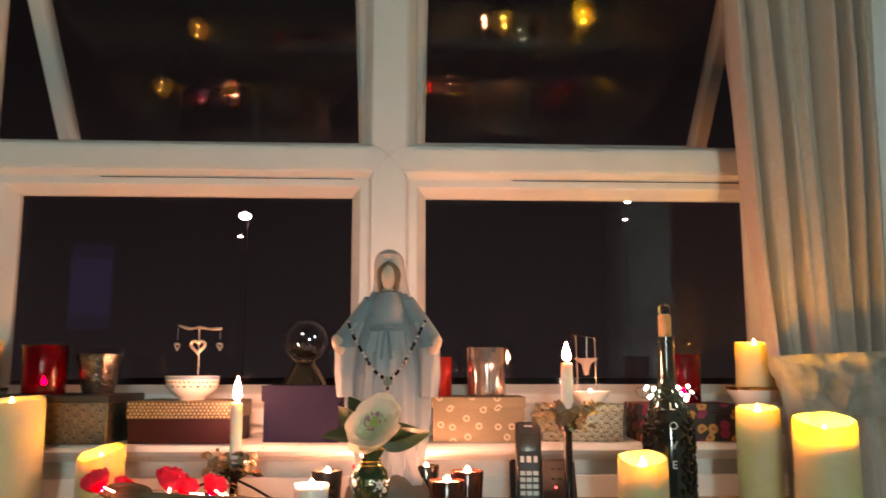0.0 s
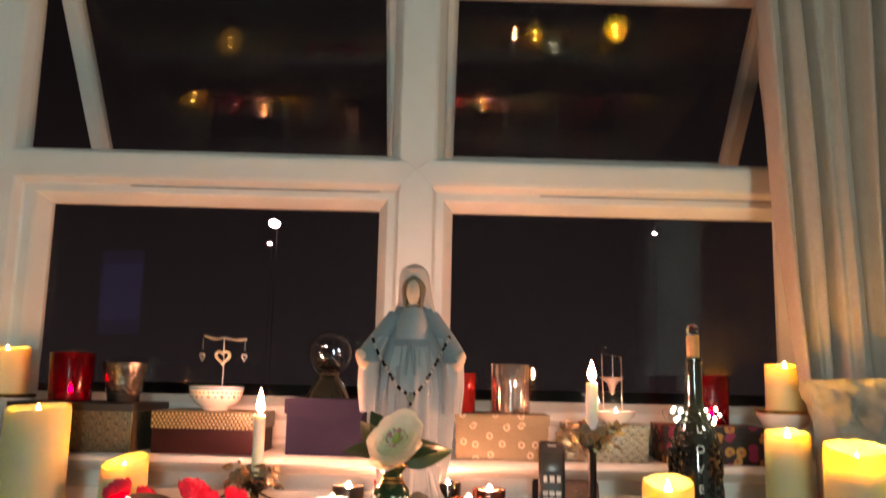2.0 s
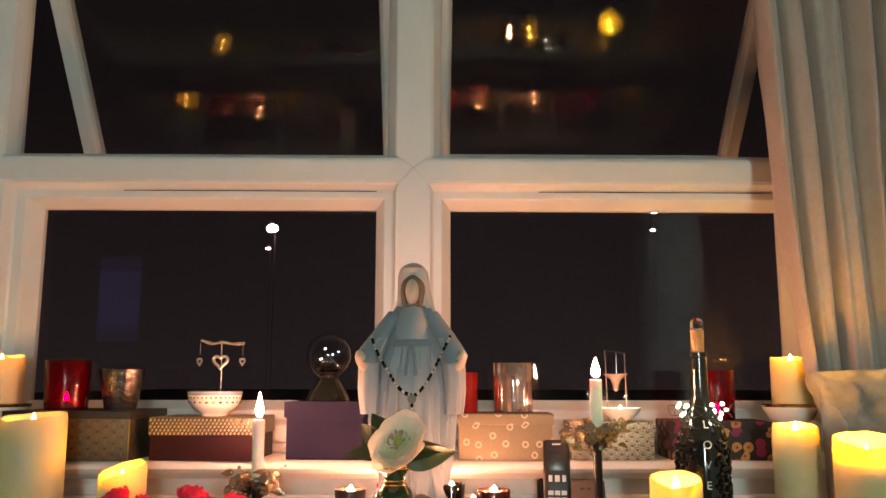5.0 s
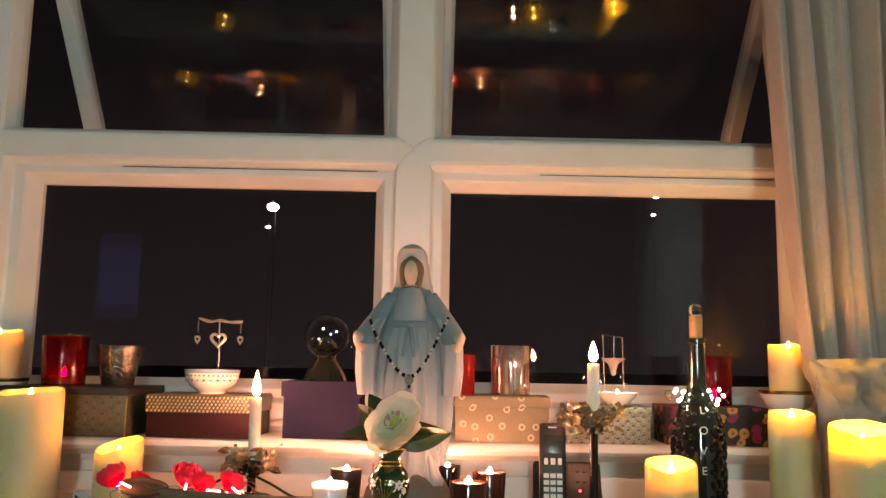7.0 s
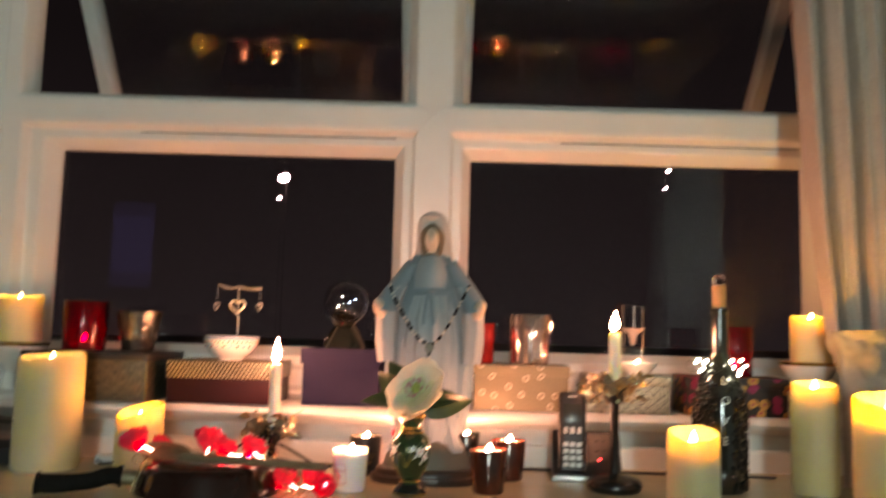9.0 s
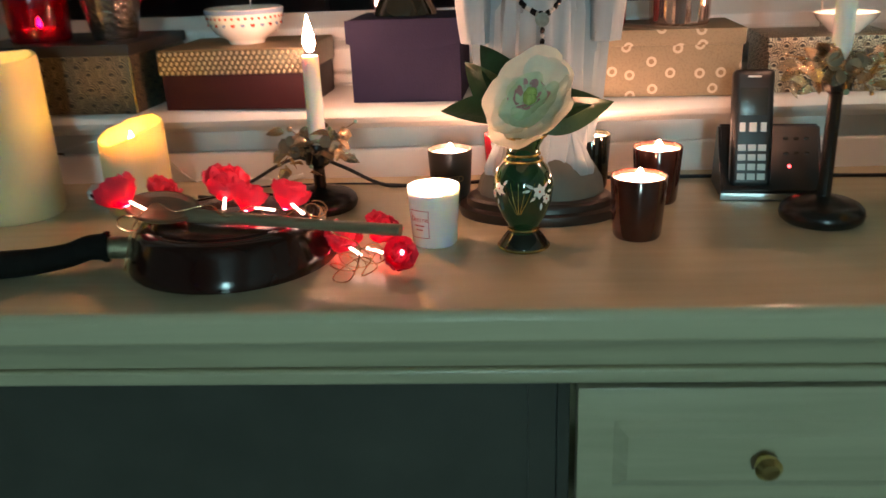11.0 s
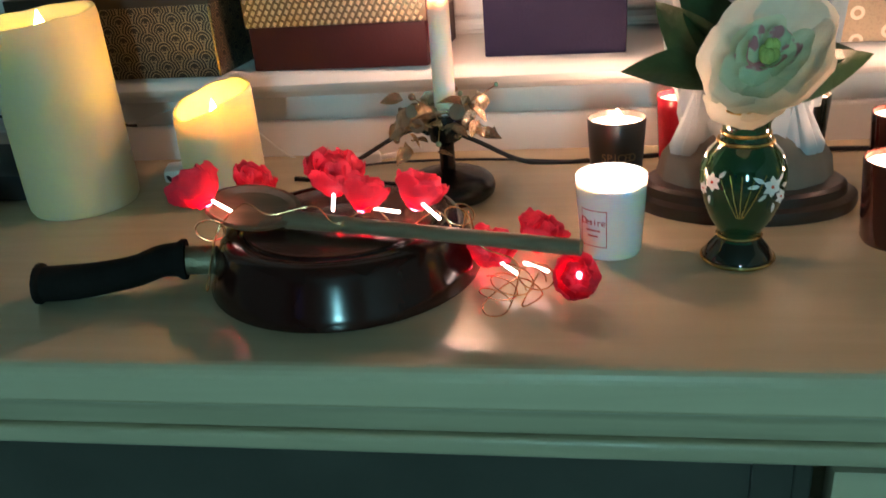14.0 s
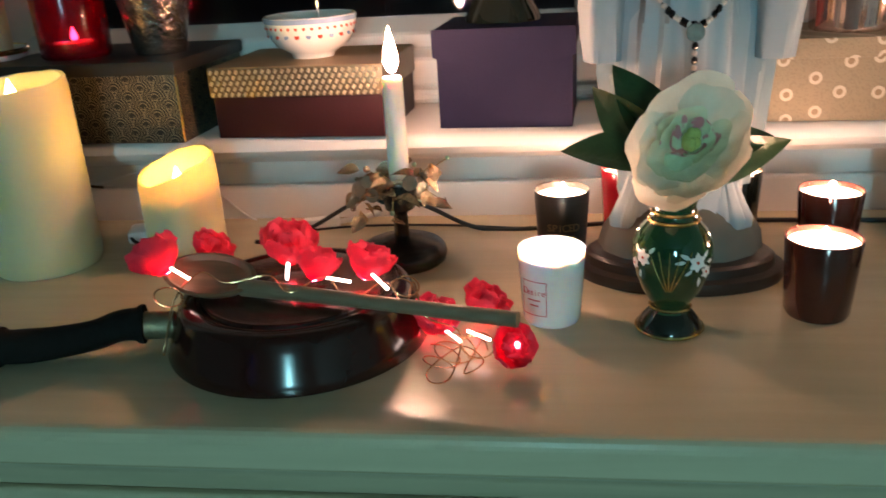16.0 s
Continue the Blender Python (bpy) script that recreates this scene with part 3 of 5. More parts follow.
# ---- curtains ----
def curtain(name, x0, x1, gx0, gx1, label, flip):
    t = thing(name, 0, 0, 0, label, "curtain", "curtains at the window")
    bm = bmesh.new()
    nx, nz = 150, 36
    grid = []
    for j in range(nz + 1):
        z = 1.06 + (2.44 - 1.06) * j / nz
        f = max(0.0, min(1.0, (z - 1.06) / 1.38)) ** 0.8
        row = []
        for i in range(nx + 1):
            u = i / nx
            x = (gx0 + (gx1 - gx0) * u) * (1 - f) + (x0 + (x1 - x0) * u) * f
            amp = 0.020 + 0.020 * f
            w = 1.0 - 2.0 * abs(math.sin(math.pi * (5.6 * u + 0.35 * math.sin(u * 7.0) + 0.08 * math.sin(z * 2.2 + u * 5)))) ** 0.6
            w += 0.22 * math.sin(u * 58 + z * 1.4)
            y = 2.165 - 0.055 * (1 - f) + amp * w + 0.008 * math.sin(z * 5 + u * 11)
            row.append(bm.verts.new((x, y, z)))
        grid.append(row)
    for a, b in zip(grid, grid[1:]):
        for i in range(nx):
            bm.faces.new((a[i], a[i + 1], b[i + 1], b[i]))
    part("drape", bm, CURTAIN, t)
    bm = bmesh.new()
    grid = []
    for j in range(15):
        z = 0.30 + (1.07 - 0.30) * j / 14
        f = (1.07 - z) / 0.77
        row = []
        for i in range(91):
            u = i / 90
            c = (gx0 + gx1) / 2 + flip * 0.05 * f
            hw = (gx1 - gx0) / 2 * (1 + 0.35 * f)
            x = c + (u - 0.5) * 2 * hw
            row.append(bm.verts.new((x, 2.05 - 0.02 * f + (0.012 + 0.02 * f) * math.sin(u * 27 + 1), z)))
        grid.append(row)
    for a, b in zip(grid, grid[1:]):
        for i in range(90):
            bm.faces.new((a[i], a[i + 1], b[i + 1], b[i]))
    part("lower_drape", bm, CURTAIN, t)
    # tie-back band, sagging towards the window side and rising to its hook
    bm = bmesh.new()
    n, k = 160, 28
    cx, hw = (gx0 + gx1) / 2, (gx1 - gx0) / 2 + 0.012
    rows = []
    for i in range(n):
        a = 2 * math.pi * i / n
        px, py = cx + hw * math.cos(a), 2.085 + 0.078 * math.sin(a)
        lift = 0.004 * flip * math.cos(a)
        ring = []
        for j in range(k + 1):
            v = j / k
            crumple = 0.028 * noise.noise((px * 26, v * 3.2 + 3, py * 26)) + 0.010 * noise.noise((px * 60, v * 8, py * 60)) + 0.012 * abs(math.sin(v * 5.5 + px * 34 + 2.0 * noise.noise((px * 18, v * 2, 5)))) - 0.004
            bulge = 0.005 * math.sin(v * math.pi) + crumple
            lean = -0.036 * (1 - v) * flip * max(0.0, -flip * math.cos(a))
            ring.append(bm.verts.new((px - lean + 0.2 * bulge * math.cos(a), py + bulge * math.sin(a), 0.975 + lift * (0.4 + v) + v * 0.124)))
        rows.append(ring)
    for i in range(n):
        a, b = rows[i], rows[(i + 1) % n]
        for j in range(k):
            bm.faces.new((a[j], b[j], b[j + 1], a[j + 1]))
    part("tie_back", bm, TIE, t, "crumpled beige fabric tie-back")
    return t


curtain("curtain", 1.43, 1.80, 1.502, 1.742, "long beige linen curtain gathered by a fabric tie-back", 1)
curtain("curtain", -0.66, -0.345, -0.60, -0.40, "long beige linen curtain gathered by a fabric tie-back", -1).matrix_basis = pose(0, -0.07, 0)

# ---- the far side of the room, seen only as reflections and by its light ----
# Unseen cool panel added to light the fronts from behind; its door is invented
COOL_PANEL = glow("cool_panel_glow", (0.31, 0.78, 0.68), 31.5)
DUSK = glow("blind_glow", (0.10, 0.14, 0.42), 0.22)
door = new("added_light_door")
tagged(door, "unseen door-shaped surround added round a cool light panel", "door", kind="structure")
part("surround_leaf", B(0.62, 0.885, -2.999, -2.96, 0.0, 2.03, 0.004), DIM_ROOM, door, smooth=False)
part("surround_leaf", B(1.175, 1.44, -2.999, -2.96, 0.0, 2.03, 0.004), DIM_ROOM, door, smooth=False)
part("surround_rail", B(0.8855, 1.1745, -2.999, -2.96, 0.0, 0.86, 0.004), DIM_ROOM, door, smooth=False)
part("surround_rail", B(0.8855, 1.1745, -2.999, -2.96, 1.86, 2.03, 0.004), DIM_ROOM, door, smooth=False)
part("cool_light_pane", B(0.8855, 1.1745, -2.985, -2.975, 0.8605, 1.8595), COOL_PANEL, door, "emissive panel added as the cool light from behind", smooth=False)
part("surround_handle", tube([(1.39, -2.955, 1.02), (1.39, -2.93, 1.02), (1.30, -2.93, 1.02)], 0.009, 8), GOLD, door)
structure("window_2", B(-1.77, -1.43, -2.995, -2.985, 1.40, 2.0), DUSK, "small window blind glowing dim blue", "window")


# ---- sideboard ----
side = thing("sideboard", 0.37, 1.638, 0, "washed oak sideboard with a moulded top edge", "sideboard", rz=3.45)
bm = bmesh.new()
L0, L1 = -1.15, 1.55
prof = [(0.50, 0.766), (0.50, 0.80), (0.0090, 0.80), (0.0050, 0.7992), (0.0022, 0.7968), (0.0006, 0.7935), (0.0, 0.790), (0.0, 0.770), (0.0015, 0.7672), (0.005, 0.766)]
va = [bm.verts.new((L0, y, z)) for y, z in prof]
vb = [bm.verts.new((L1, y, z)) for y, z in prof]
for i in range(len(prof)):
    j = (i + 1) % len(prof)
    bm.faces.new((va[i], va[j], vb[j], vb[i]))
bm.faces.new(va)
bm.faces.new(vb)
part("top", bm, OAK, side, smooth=False)
bm = bmesh.new()
prof = [(0.49, 0.7655), (0.012, 0.7655), (0.012, 0.762), (0.016, 0.758), (0.024, 0.750), (0.029, 0.740), (0.030, 0.730), (0.034, 0.7240), (0.49, 0.7240)]
va = [bm.verts.new((L0 + 0.006, y, z)) for y, z in prof]
vb = [bm.verts.new((L1 - 0.006, y, z)) for y, z in prof]
for i in range(len(prof)):
    j = (i + 1) % len(prof)
    bm.faces.new((va[i], va[j], vb[j], vb[i]))
bm.faces.new(va)
bm.faces.new(vb)
part("moulding", bm, OAK_FRONT, side)
part("moulding", B(L0 + 0.010, L1 - 0.010, 0.027, 0.49, 0.706, 0.7230, 0.004, 3), OAK_FRONT, side)
part("carcass", B(L0 + 0.03, L1 - 0.03, 0.40, 0.48, 0.06, 0.7055), OAK_FRONT, side, smooth=False)
part("plinth", B(L0 + 0.03, L1 - 0.03, 0.06, 0.48, 0.0, 0.06, 0.003), OAK_FRONT, side, smooth=False)
for x in (L0 + 0.03, L1 - 0.06):
    part("stile", B(x, x + 0.016, 0.045, 0.40, 0.06, 0.7055, 0.002), OAK_FRONT, side, smooth=False)
part("stile", B(0.375, 0.389, 0.062, 0.40, 0.06, 0.7055, 0.002), CAB_PANEL, side, smooth=False)


def cabinet_door(x0, x1):
    bm = bmesh.new()
    for a, b, c, d in ((x0, x0 + 0.03, 0.07, 0.697), (x1 - 0.03, x1, 0.07, 0.697), (x0 + 0.03, x1 - 0.03, 0.07, 0.10), (x0 + 0.03, x1 - 0.03, 0.687, 0.697)):
        box(bm, a, b, 0.060, 0.078, c, d)
    d = part("cabinet_door", bm, CAB_PANEL, side, smooth=False)
    part("door_panel", B(x0 + 0.03, x1 - 0.03, 0.066, 0.074, 0.10, 0.687), CAB_PANEL, d, "dark glossy door panel", smooth=False)


cabinet_door(-0.62, 0.374)
cabinet_door(-1.10, -0.624)


def drawer(x0, x1, z0, z1):
    d = part("drawer", B(x0, x1, 0.034, 0.055, z0, z1, 0.004), OAK_FRONT, side)
    m = 0.038
    bm = bmesh.new()
    a = [bm.verts.new(p) for p in ((x0 + m, 0.0335, z0 + m), (x1 - m, 0.0335, z0 + m), (x1 - m, 0.0335, z1 - m), (x0 + m, 0.0335, z1 - m))]
    m2 = m + 0.014
    b = [bm.verts.new(p) for p in ((x0 + m2, 0.024, z0 + m2), (x1 - m2, 0.024, z0 + m2), (x1 - m2, 0.024, z1 - m2), (x0 + m2, 0.024, z1 - m2))]
    for k in range(4):
        bm.faces.new((a[k], a[(k + 1) % 4], b[(k + 1) % 4], b[k]))
    bm.faces.new(b)
    part("raised_panel", bm, OAK_FRONT, d, smooth=False)
    c = (x0 + x1) / 2
    part("knob", lathe([(0, 0.026), (0.009, 0.025), (0.014, 0.019), (0.013, 0.012), (0.006, 0.006), (0.007, 0)], 14,
                       m=Matrix.Translation((c, 0.024, (z0 + z1) / 2)) @ pose(0, 0, 0, 90)), GOLD, d, "small brass knob")


for i in range(3):
    drawer(0.394, 0.775, 0.541 - 0.18 * i, 0.697 - 0.18 * i)
    drawer(0.785, 0.958, 0.541 - 0.18 * i, 0.697 - 0.18 * i)
    drawer(0.978, 1.485, 0.541 - 0.18 * i, 0.697 - 0.18 * i)


# ---- candles ----
def led_pillar(x, y, z, r, h, dip, a0, label, tip=LEDFLAME, sunk=0.007, deep=0.060, wall=0.14):
    t = thing("led_pillar_candle", x, y, z, label, "candle", "led pillar candles")
    seg = 40
    bm = bmesh.new()
    rimz = lambda a, k: h - dip * (0.5 + 0.5 * math.cos(a - a0)) ** 1.4 + 0.0012 * math.sin(3 * a + a0) + 0.0006 * math.sin(7 * a)
    rows = []
    prof = [(0.0, 0, 0), (r * 0.93, 0, 0), (r * 0.985, 0.006, 0), (r, 0.02, 0), (r * 1.0, 0.35, 1), (r * 0.995, 0.7, 1), (r * 0.99, 0.95, 1), (r * 0.965, 1.0, 1), (r * (0.96 - wall / 2), 1.0, 1), (r * (1 - wall), 0.975, 1)]
    floor_z = h - dip - deep
    tip_z = h - dip - 0.020 + sunk
    for rr, zz, rel in prof:
        if rr == 0:
            rows.append([bm.verts.new((0, 0, 0))])
            continue
        rows.append([bm.verts.new((rr * math.cos(2 * math.pi * k / seg), rr * math.sin(2 * math.pi * k / seg), (zz * rimz(2 * math.pi * k / seg, k) if rel else zz))) for k in range(seg)])
    for rr, zz in ((r * (0.98 - wall), floor_z + 0.80 * deep), (r * 0.78, floor_z + 0.55 * deep), (r * 0.64, floor_z + 0.28 * deep), (r * 0.45, floor_z + 0.10 * deep), (r * 0.2, floor_z)):
        rows.append([bm.verts.new((rr * math.cos(2 * math.pi * k / seg), rr * math.sin(2 * math.pi * k / seg), zz)) for k in range(seg)])
    rows.append([bm.verts.new((0, 0, floor_z))])
    for a, b in zip(rows, rows[1:]):
        for k in range(seg):
            j = (k + 1) % seg
            if len(a) == 1:
                bm.faces.new((a[0], b[k], b[j]))
            elif len(b) == 1:
                bm.faces.new((a[k], a[j], b[0]))
            else:
                bm.faces.new((a[k], a[j], b[j], b[k]))
    part("wax_body", bm, WAX_LED, t)
    f = part("led_flame", flame_bm(0.026, 0.0065), tip, t, "warm glowing plastic flame tip")
    f.matrix_basis = pose(0, 0, tip_z)
    part("stalk", tube([(0, 0, floor_z - 0.001), (0, 0, tip_z + 0.001)], 0.0016, 8), WAX_LED, t)
    return t


led_pillar(0.007, 1.960, 0.80, 0.060, 0.215, 0.012, radians(250), "tall ivory wax led pillar candle, lit, on the sideboard")
led_pillar(0.174, 1.983, 0.80, 0.0440, 0.124, 0.026, radians(232), "short ivory led candle with a sloping melted rim, lit", LEDAMBER, 0.007, 0.040)
led_pillar(-0.084, 1.752, 0.80, 0.0435, 0.130, 0.012, radians(270), "short ivory wax led pillar candle, lit, near the front edge")
led_pillar(1.168, 1.822, 0.80, 0.0425, 0.126, 0.018, radians(265), "short ivory wax led candle with a dipped rim, lit", LEDBRIGHT)
led_pillar(1.424, 1.982, 0.80, 0.041, 0.200, 0.010, radians(265), "slim tall ivory wax led pillar candle, lit", LEDBRIGHT)
led_pillar(1.488, 1.842, 0.80, 0.053, 0.190, 0.020, radians(262), "wide ivory led pillar candle, lit bright yellow", LEDSTRONG, -0.004, 0.085, 0.10)


def goblet_dish(x, y, z, r, h, label):
    t = thing("pedestal_dish", x, y, z, label, "candle holder", "pedestal candle dishes")
    part("dish", lathe([(0, 0), (r * 0.62, 0), (r * 0.60, 0.006), (r * 0.24, 0.016), (r * 0.16, h * 0.45), (r * 0.3, h - 0.045), (r * 0.75, h - 0.03), (r, h - 0.004), (r * 0.97, h), (r * 0.9, h - 0.008), (r * 0.5, h - 0.014), (0, h - 0.014)], 36), CERAMIC, t)
    part("gilt_rim", lathe([(r * 1.0, h - 0.005), (r * 1.015, h - 0.001), (r * 0.985, h + 0.002), (r * 0.965, h + 0.0005)], 36), GOLD, t, "worn gilt rim")


goblet_dish(1.497, 2.205, 0.9165, 0.0575, 0.111, "white ceramic pedestal dish with a gilt rim on the sill")
led_pillar(1.503, 2.205, 1.0137, 0.0415, 0.114, 0.008, radians(265), "small ivory wax led candle, lit, on a pedestal dish", LEDBRIGHT)
goblet_dish(-0.172, 2.13, 0.916, 0.072, 0.110, "dark-rimmed white pedestal dish on the sill")
led_pillar(-0.160, 2.125, 1.0122, 0.047, 0.118, 0.012, radians(280), "small ivory wax led candle, lit, on a pedestal dish")


def jar_candle(x, y, r, h, glass, label, fill=0.86, fh=0.0140):
    t = thing("jar_candle", x, y, 0.80, label, "candle", "jar candles")
    part("jar", lathe([(0, 0), (r * 0.80, 0), (r * 0.86, 0.004), (r * 0.9, h * 0.3), (r, h - 0.001), (r * 0.985, h), (r * 0.95, h - 0.001), (r * 0.93, h * fill - 0.002), (r * 0.6, h * fill - 0.003), (0, h * fill - 0.003)], 36), glass, t)
    part("wax", lathe([(0, h * fill - 0.001), (r * 0.5, h * fill - 0.001), (r * 0.85, h * fill), (r * 0.925, h * fill + 0.002)], 30), POOL, t, "melted cream wax")
    part("wick", tube([(0, 0, h * fill - 0.001), (0.0005, 0, h * fill + 0.004), (0.0015, 0, h * fill + 0.007)], 0.0009, 6), WICK, t)
    f = part("flame", flame_bm(fh, fh * 0.44), JARFLAME, t)
    f.matrix_basis = pose(0.001, 0, h * fill + 0.0025)
    return t


def curved_label(t, r, a0, a1, z0, z1, material, name="label", label=""):
    bm = bmesh.new()
    n = 12
    lo = [bm.verts.new((r * math.cos(a0 + (a1 - a0) * i / n), r * math.sin(a0 + (a1 - a0) * i / n), z0)) for i in range(n + 1)]
    hi = [bm.verts.new((r * math.cos(a0 + (a1 - a0) * i / n), r * math.sin(a0 + (a1 - a0) * i / n), z1)) for i in range(n + 1)]
    for i in range(n):
        bm.faces.new((lo[i], lo[i + 1], hi[i + 1], hi[i]))
    return part(name, bm, material, t, label)


def on_curve(t, r, ang, z, text, size, material, step):
    n = len(text)
    for i, ch in enumerate(text):
        a = ang + (i - (n - 1) / 2) * step
        letters(ch, size, material, t, Matrix.Translation((r * math.cos(a), r * math.sin(a), z)) @ pose(0, 0, 0, 90, 0, math.degrees(a) + 90))


LABEL_RED = mat("label_red_ink", (0.50, 0.06, 0.06), 0.6)
LABEL_GOLD = mat("gold_ink", (0.24, 0.18, 0.09), 0.4, 0.5)
t = jar_candle(0.599, 1.852, 0.0305, 0.070, WHITEGLASS, "lit white glass jar candle with a red-framed label", 0.88)
af = radians(241)
for z0, z1, a0, a1 in ((0.014, 0.0148, -0.42, 0.42), (0.046, 0.0468, -0.42, 0.42), (0.0148, 0.046, -0.42, -0.395), (0.0148, 0.046, 0.395, 0.42)):
    rr = 0.0298
    curved_label(t, rr, af + a0, af + a1, z0, z1, LABEL_RED, "label_frame", "red printed label frame")
on_curve(t, 0.0296, af, 0.036, "Desire", 0.0085, LABEL_RED, 0.125)
for zz, w in ((0.028, 0.22), (0.023, 0.16)):
    curved_label(t, 0.0297, af - w, af + w, zz, zz + 0.0014, LABEL_RED, "small_print")
t = jar_candle(0.600, 2.022, 0.0300, 0.072, BLACKJAR, "lit candle in a black glass jar with gold print", 0.88)
on_curve(t, 0.0296, radians(275), 0.036, "SPICED", 0.0115, LABEL_GOLD, 0.20)
curved_label(t, 0.0290, radians(252), radians(302), 0.022, 0.027, LABEL_GOLD, "small_print")
jar_candle(0.834, 1.878, 0.0325, 0.073, BROWNGLASS, "lit candle in a coppery brown glass jar", 0.9)
jar_candle(0.872, 2.018, 0.0320, 0.073, BROWNGLASS, "lit candle in a coppery brown glass jar", 0.9)
jar_candle(0.668, 2.090, 0.0270, 0.076, REDJAR, "lit candle in a red glass jar beside the statue", 0.9, 0.010)
jar_candle(0.790, 2.085, 0.0270, 0.076, DARKGLASS, "lit candle in a dark glass jar behind the statue", 0.9, 0.010)

BEADGLASS = mat("green_glass_bead", (0.22, 0.38, 0.28), 0.1, 0, 0.2, 30, 0, coat=0.5)


def leaf_bm(length, width, curl=0.15, fold=0.25, n=8, m=None):
    bm = bmesh.new()
    m = m or Matrix.Identity(4)
    rows = []
    for i in range(n + 1):
        u = i / n
        w = width * (math.sin(math.pi * u ** 0.8) ** 0.9) * 0.5 + 0.0003
        z = -curl * length * u * u
        rows.append([bm.verts.new(m @ Vector((s * w, length * u, z + abs(s) * w * fold))) for s in (-1, -0.5, 0, 0.5, 1)])
    for a, b in zip(rows, rows[1:]):
        for k in range(4):
            bm.faces.new((a[k], a[k + 1], b[k + 1], b[k]))
    return bm


GILT_LEAF = mat("gilded_leaf", (0.76, 0.57, 0.38), 0.24, 0.9, 0.3, 90, 0.35, 500)

IRIS_LEAF = mat("iridescent_foil", (0.52, 0.56, 0.46), 0.16, 0.85, 0.4, 120, 0.5, 600)
SMOKE_DISC = mat("smoky_resin", (0.20, 0.155, 0.105), 0.12, 0.0, 0.3, 60, 0.05, coat=0.6)


def taper_stick(x, y, hcup, label, seed):
    rnd = random.Random(seed)
    t = thing("candlestick", x, y, 0.80, label, "candlestick", "black candlesticks")
    part("base", lathe([(0, 0), (0.043, 0), (0.0475, 0.004), (0.0490, 0.010), (0.0475, 0.016), (0.043, 0.021), (0.034, 0.0250), (0.020, 0.0275), (0.011, 0.031), (0, 0.031)], 32), BLACKWOOD, t)
    part("stem", lathe([(0.0085, 0.024), (0.0080, 0.05), (0.0078, hcup - 0.035), (0.009, hcup - 0.032)], 16), BLACKWOOD, t)
    part("cup", lathe([(0.006, hcup - 0.034), (0.016, hcup - 0.028), (0.0185, hcup - 0.015), (0.0175, hcup), (0.0125, hcup), (0.0122, hcup - 0.012), (0, hcup - 0.012)], 24), BLACKWOOD, t)
    g = part("garland_ring", tube([(0.022 * math.cos(a * 0.3142), 0.022 * math.sin(a * 0.3142), hcup + 0.004 + 0.003 * math.sin(a * 1.3)) for a in range(21)], 0.003, 6), GILT_LEAF, t, "gilt leaf and bead candle ring")
    for i in range(78):
        a = rnd.uniform(0, 2 * math.pi)
        r = rnd.uniform(0.014, 0.056)
        m = Matrix.Translation((r * math.cos(a), r * 0.8 * math.sin(a), hcup + rnd.uniform(-0.022, 0.014) * (0.4 + r / 0.050))) @ pose(0, 0, 0, rnd.uniform(-80, 80), rnd.uniform(-80, 80), rnd.uniform(0, 360))
        part("gilt_leaf", leaf_bm(rnd.uniform(0.016, 0.027), rnd.uniform(0.012, 0.018), rnd.uniform(-0.3, 0.5), 0.4, 5, m), IRIS_LEAF if i % 7 == 0 else GILT_LEAF, g)
    for i in range(12):
        a = rnd.uniform(0, 2 * math.pi)
        r = rnd.uniform(0.020, 0.050)
        m = Matrix.Translation((r * math.cos(a), r * 0.8 * math.sin(a), hcup + rnd.uniform(-0.012, 0.012))) @ pose(0, 0, 0, rnd.uniform(50, 120), rnd.uniform(-40, 40), rnd.uniform(-60, 60))
        q = rnd.uniform(0.0065, 0.0095)
        part("resin_disc", lathe([(0, -0.0012), (q * 0.9, -0.0012), (q, 0), (q * 0.9, 0.0012), (0, 0.0012)], 14, m=m), SMOKE_DISC, g)
    for i in range(18):
        a = rnd.uniform(0, 2 * math.pi)
        r = rnd.uniform(0.030, 0.064)
        p = (r * math.cos(a), r * 0.8 * math.sin(a), hcup + rnd.uniform(-0.030, 0.030))
        part("twig", tube([(0.014 * math.cos(a), 0.014 * math.sin(a), hcup + 0.002), p], 0.0006, 5), GOLD, g)
        part("bead", ball(bmesh.new(), p, rnd.uniform(0.0024, 0.0040), 2), BEADGLASS if i % 3 == 0 else GILT_LEAF, g)
    return t


def taper(x, y, z, h, label, fh=0.048):
    t = thing("taper_candle", x, y, z, label, "candle", "taper candles")
    part("wax_stick", lathe([(0, 0), (0.0112, 0), (0.0110, h * 0.5), (0.0108, h - 0.003), (0.0095, h), (0.006, h - 0.0015), (0, h - 0.0015)], 24), WAX, t)
    part("wick", tube([(0, 0, h - 0.002), (0, 0, h + 0.004), (0.001, 0, h + 0.008)], 0.0009, 6), WICK, t)
    f = part("flame", flame_bm(fh, 0.0080), FLAME, t)
    f.matrix_basis = pose(0, 0, h + 0.003)


taper_stick(0.428, 1.985, 0.090, "black wooden candlestick with a gilt leaf ring", 3)
taper(0.430, 1.985, 0.8785, 0.1245, "lit white taper candle in a black candlestick")
taper_stick(1.057, 1.935, 0.185, "tall black candlestick with a gilt leaf ring", 8)
taper(1.057, 1.935, 0.9735, 0.105, "lit white taper candle burning low in a candlestick", 0.037)

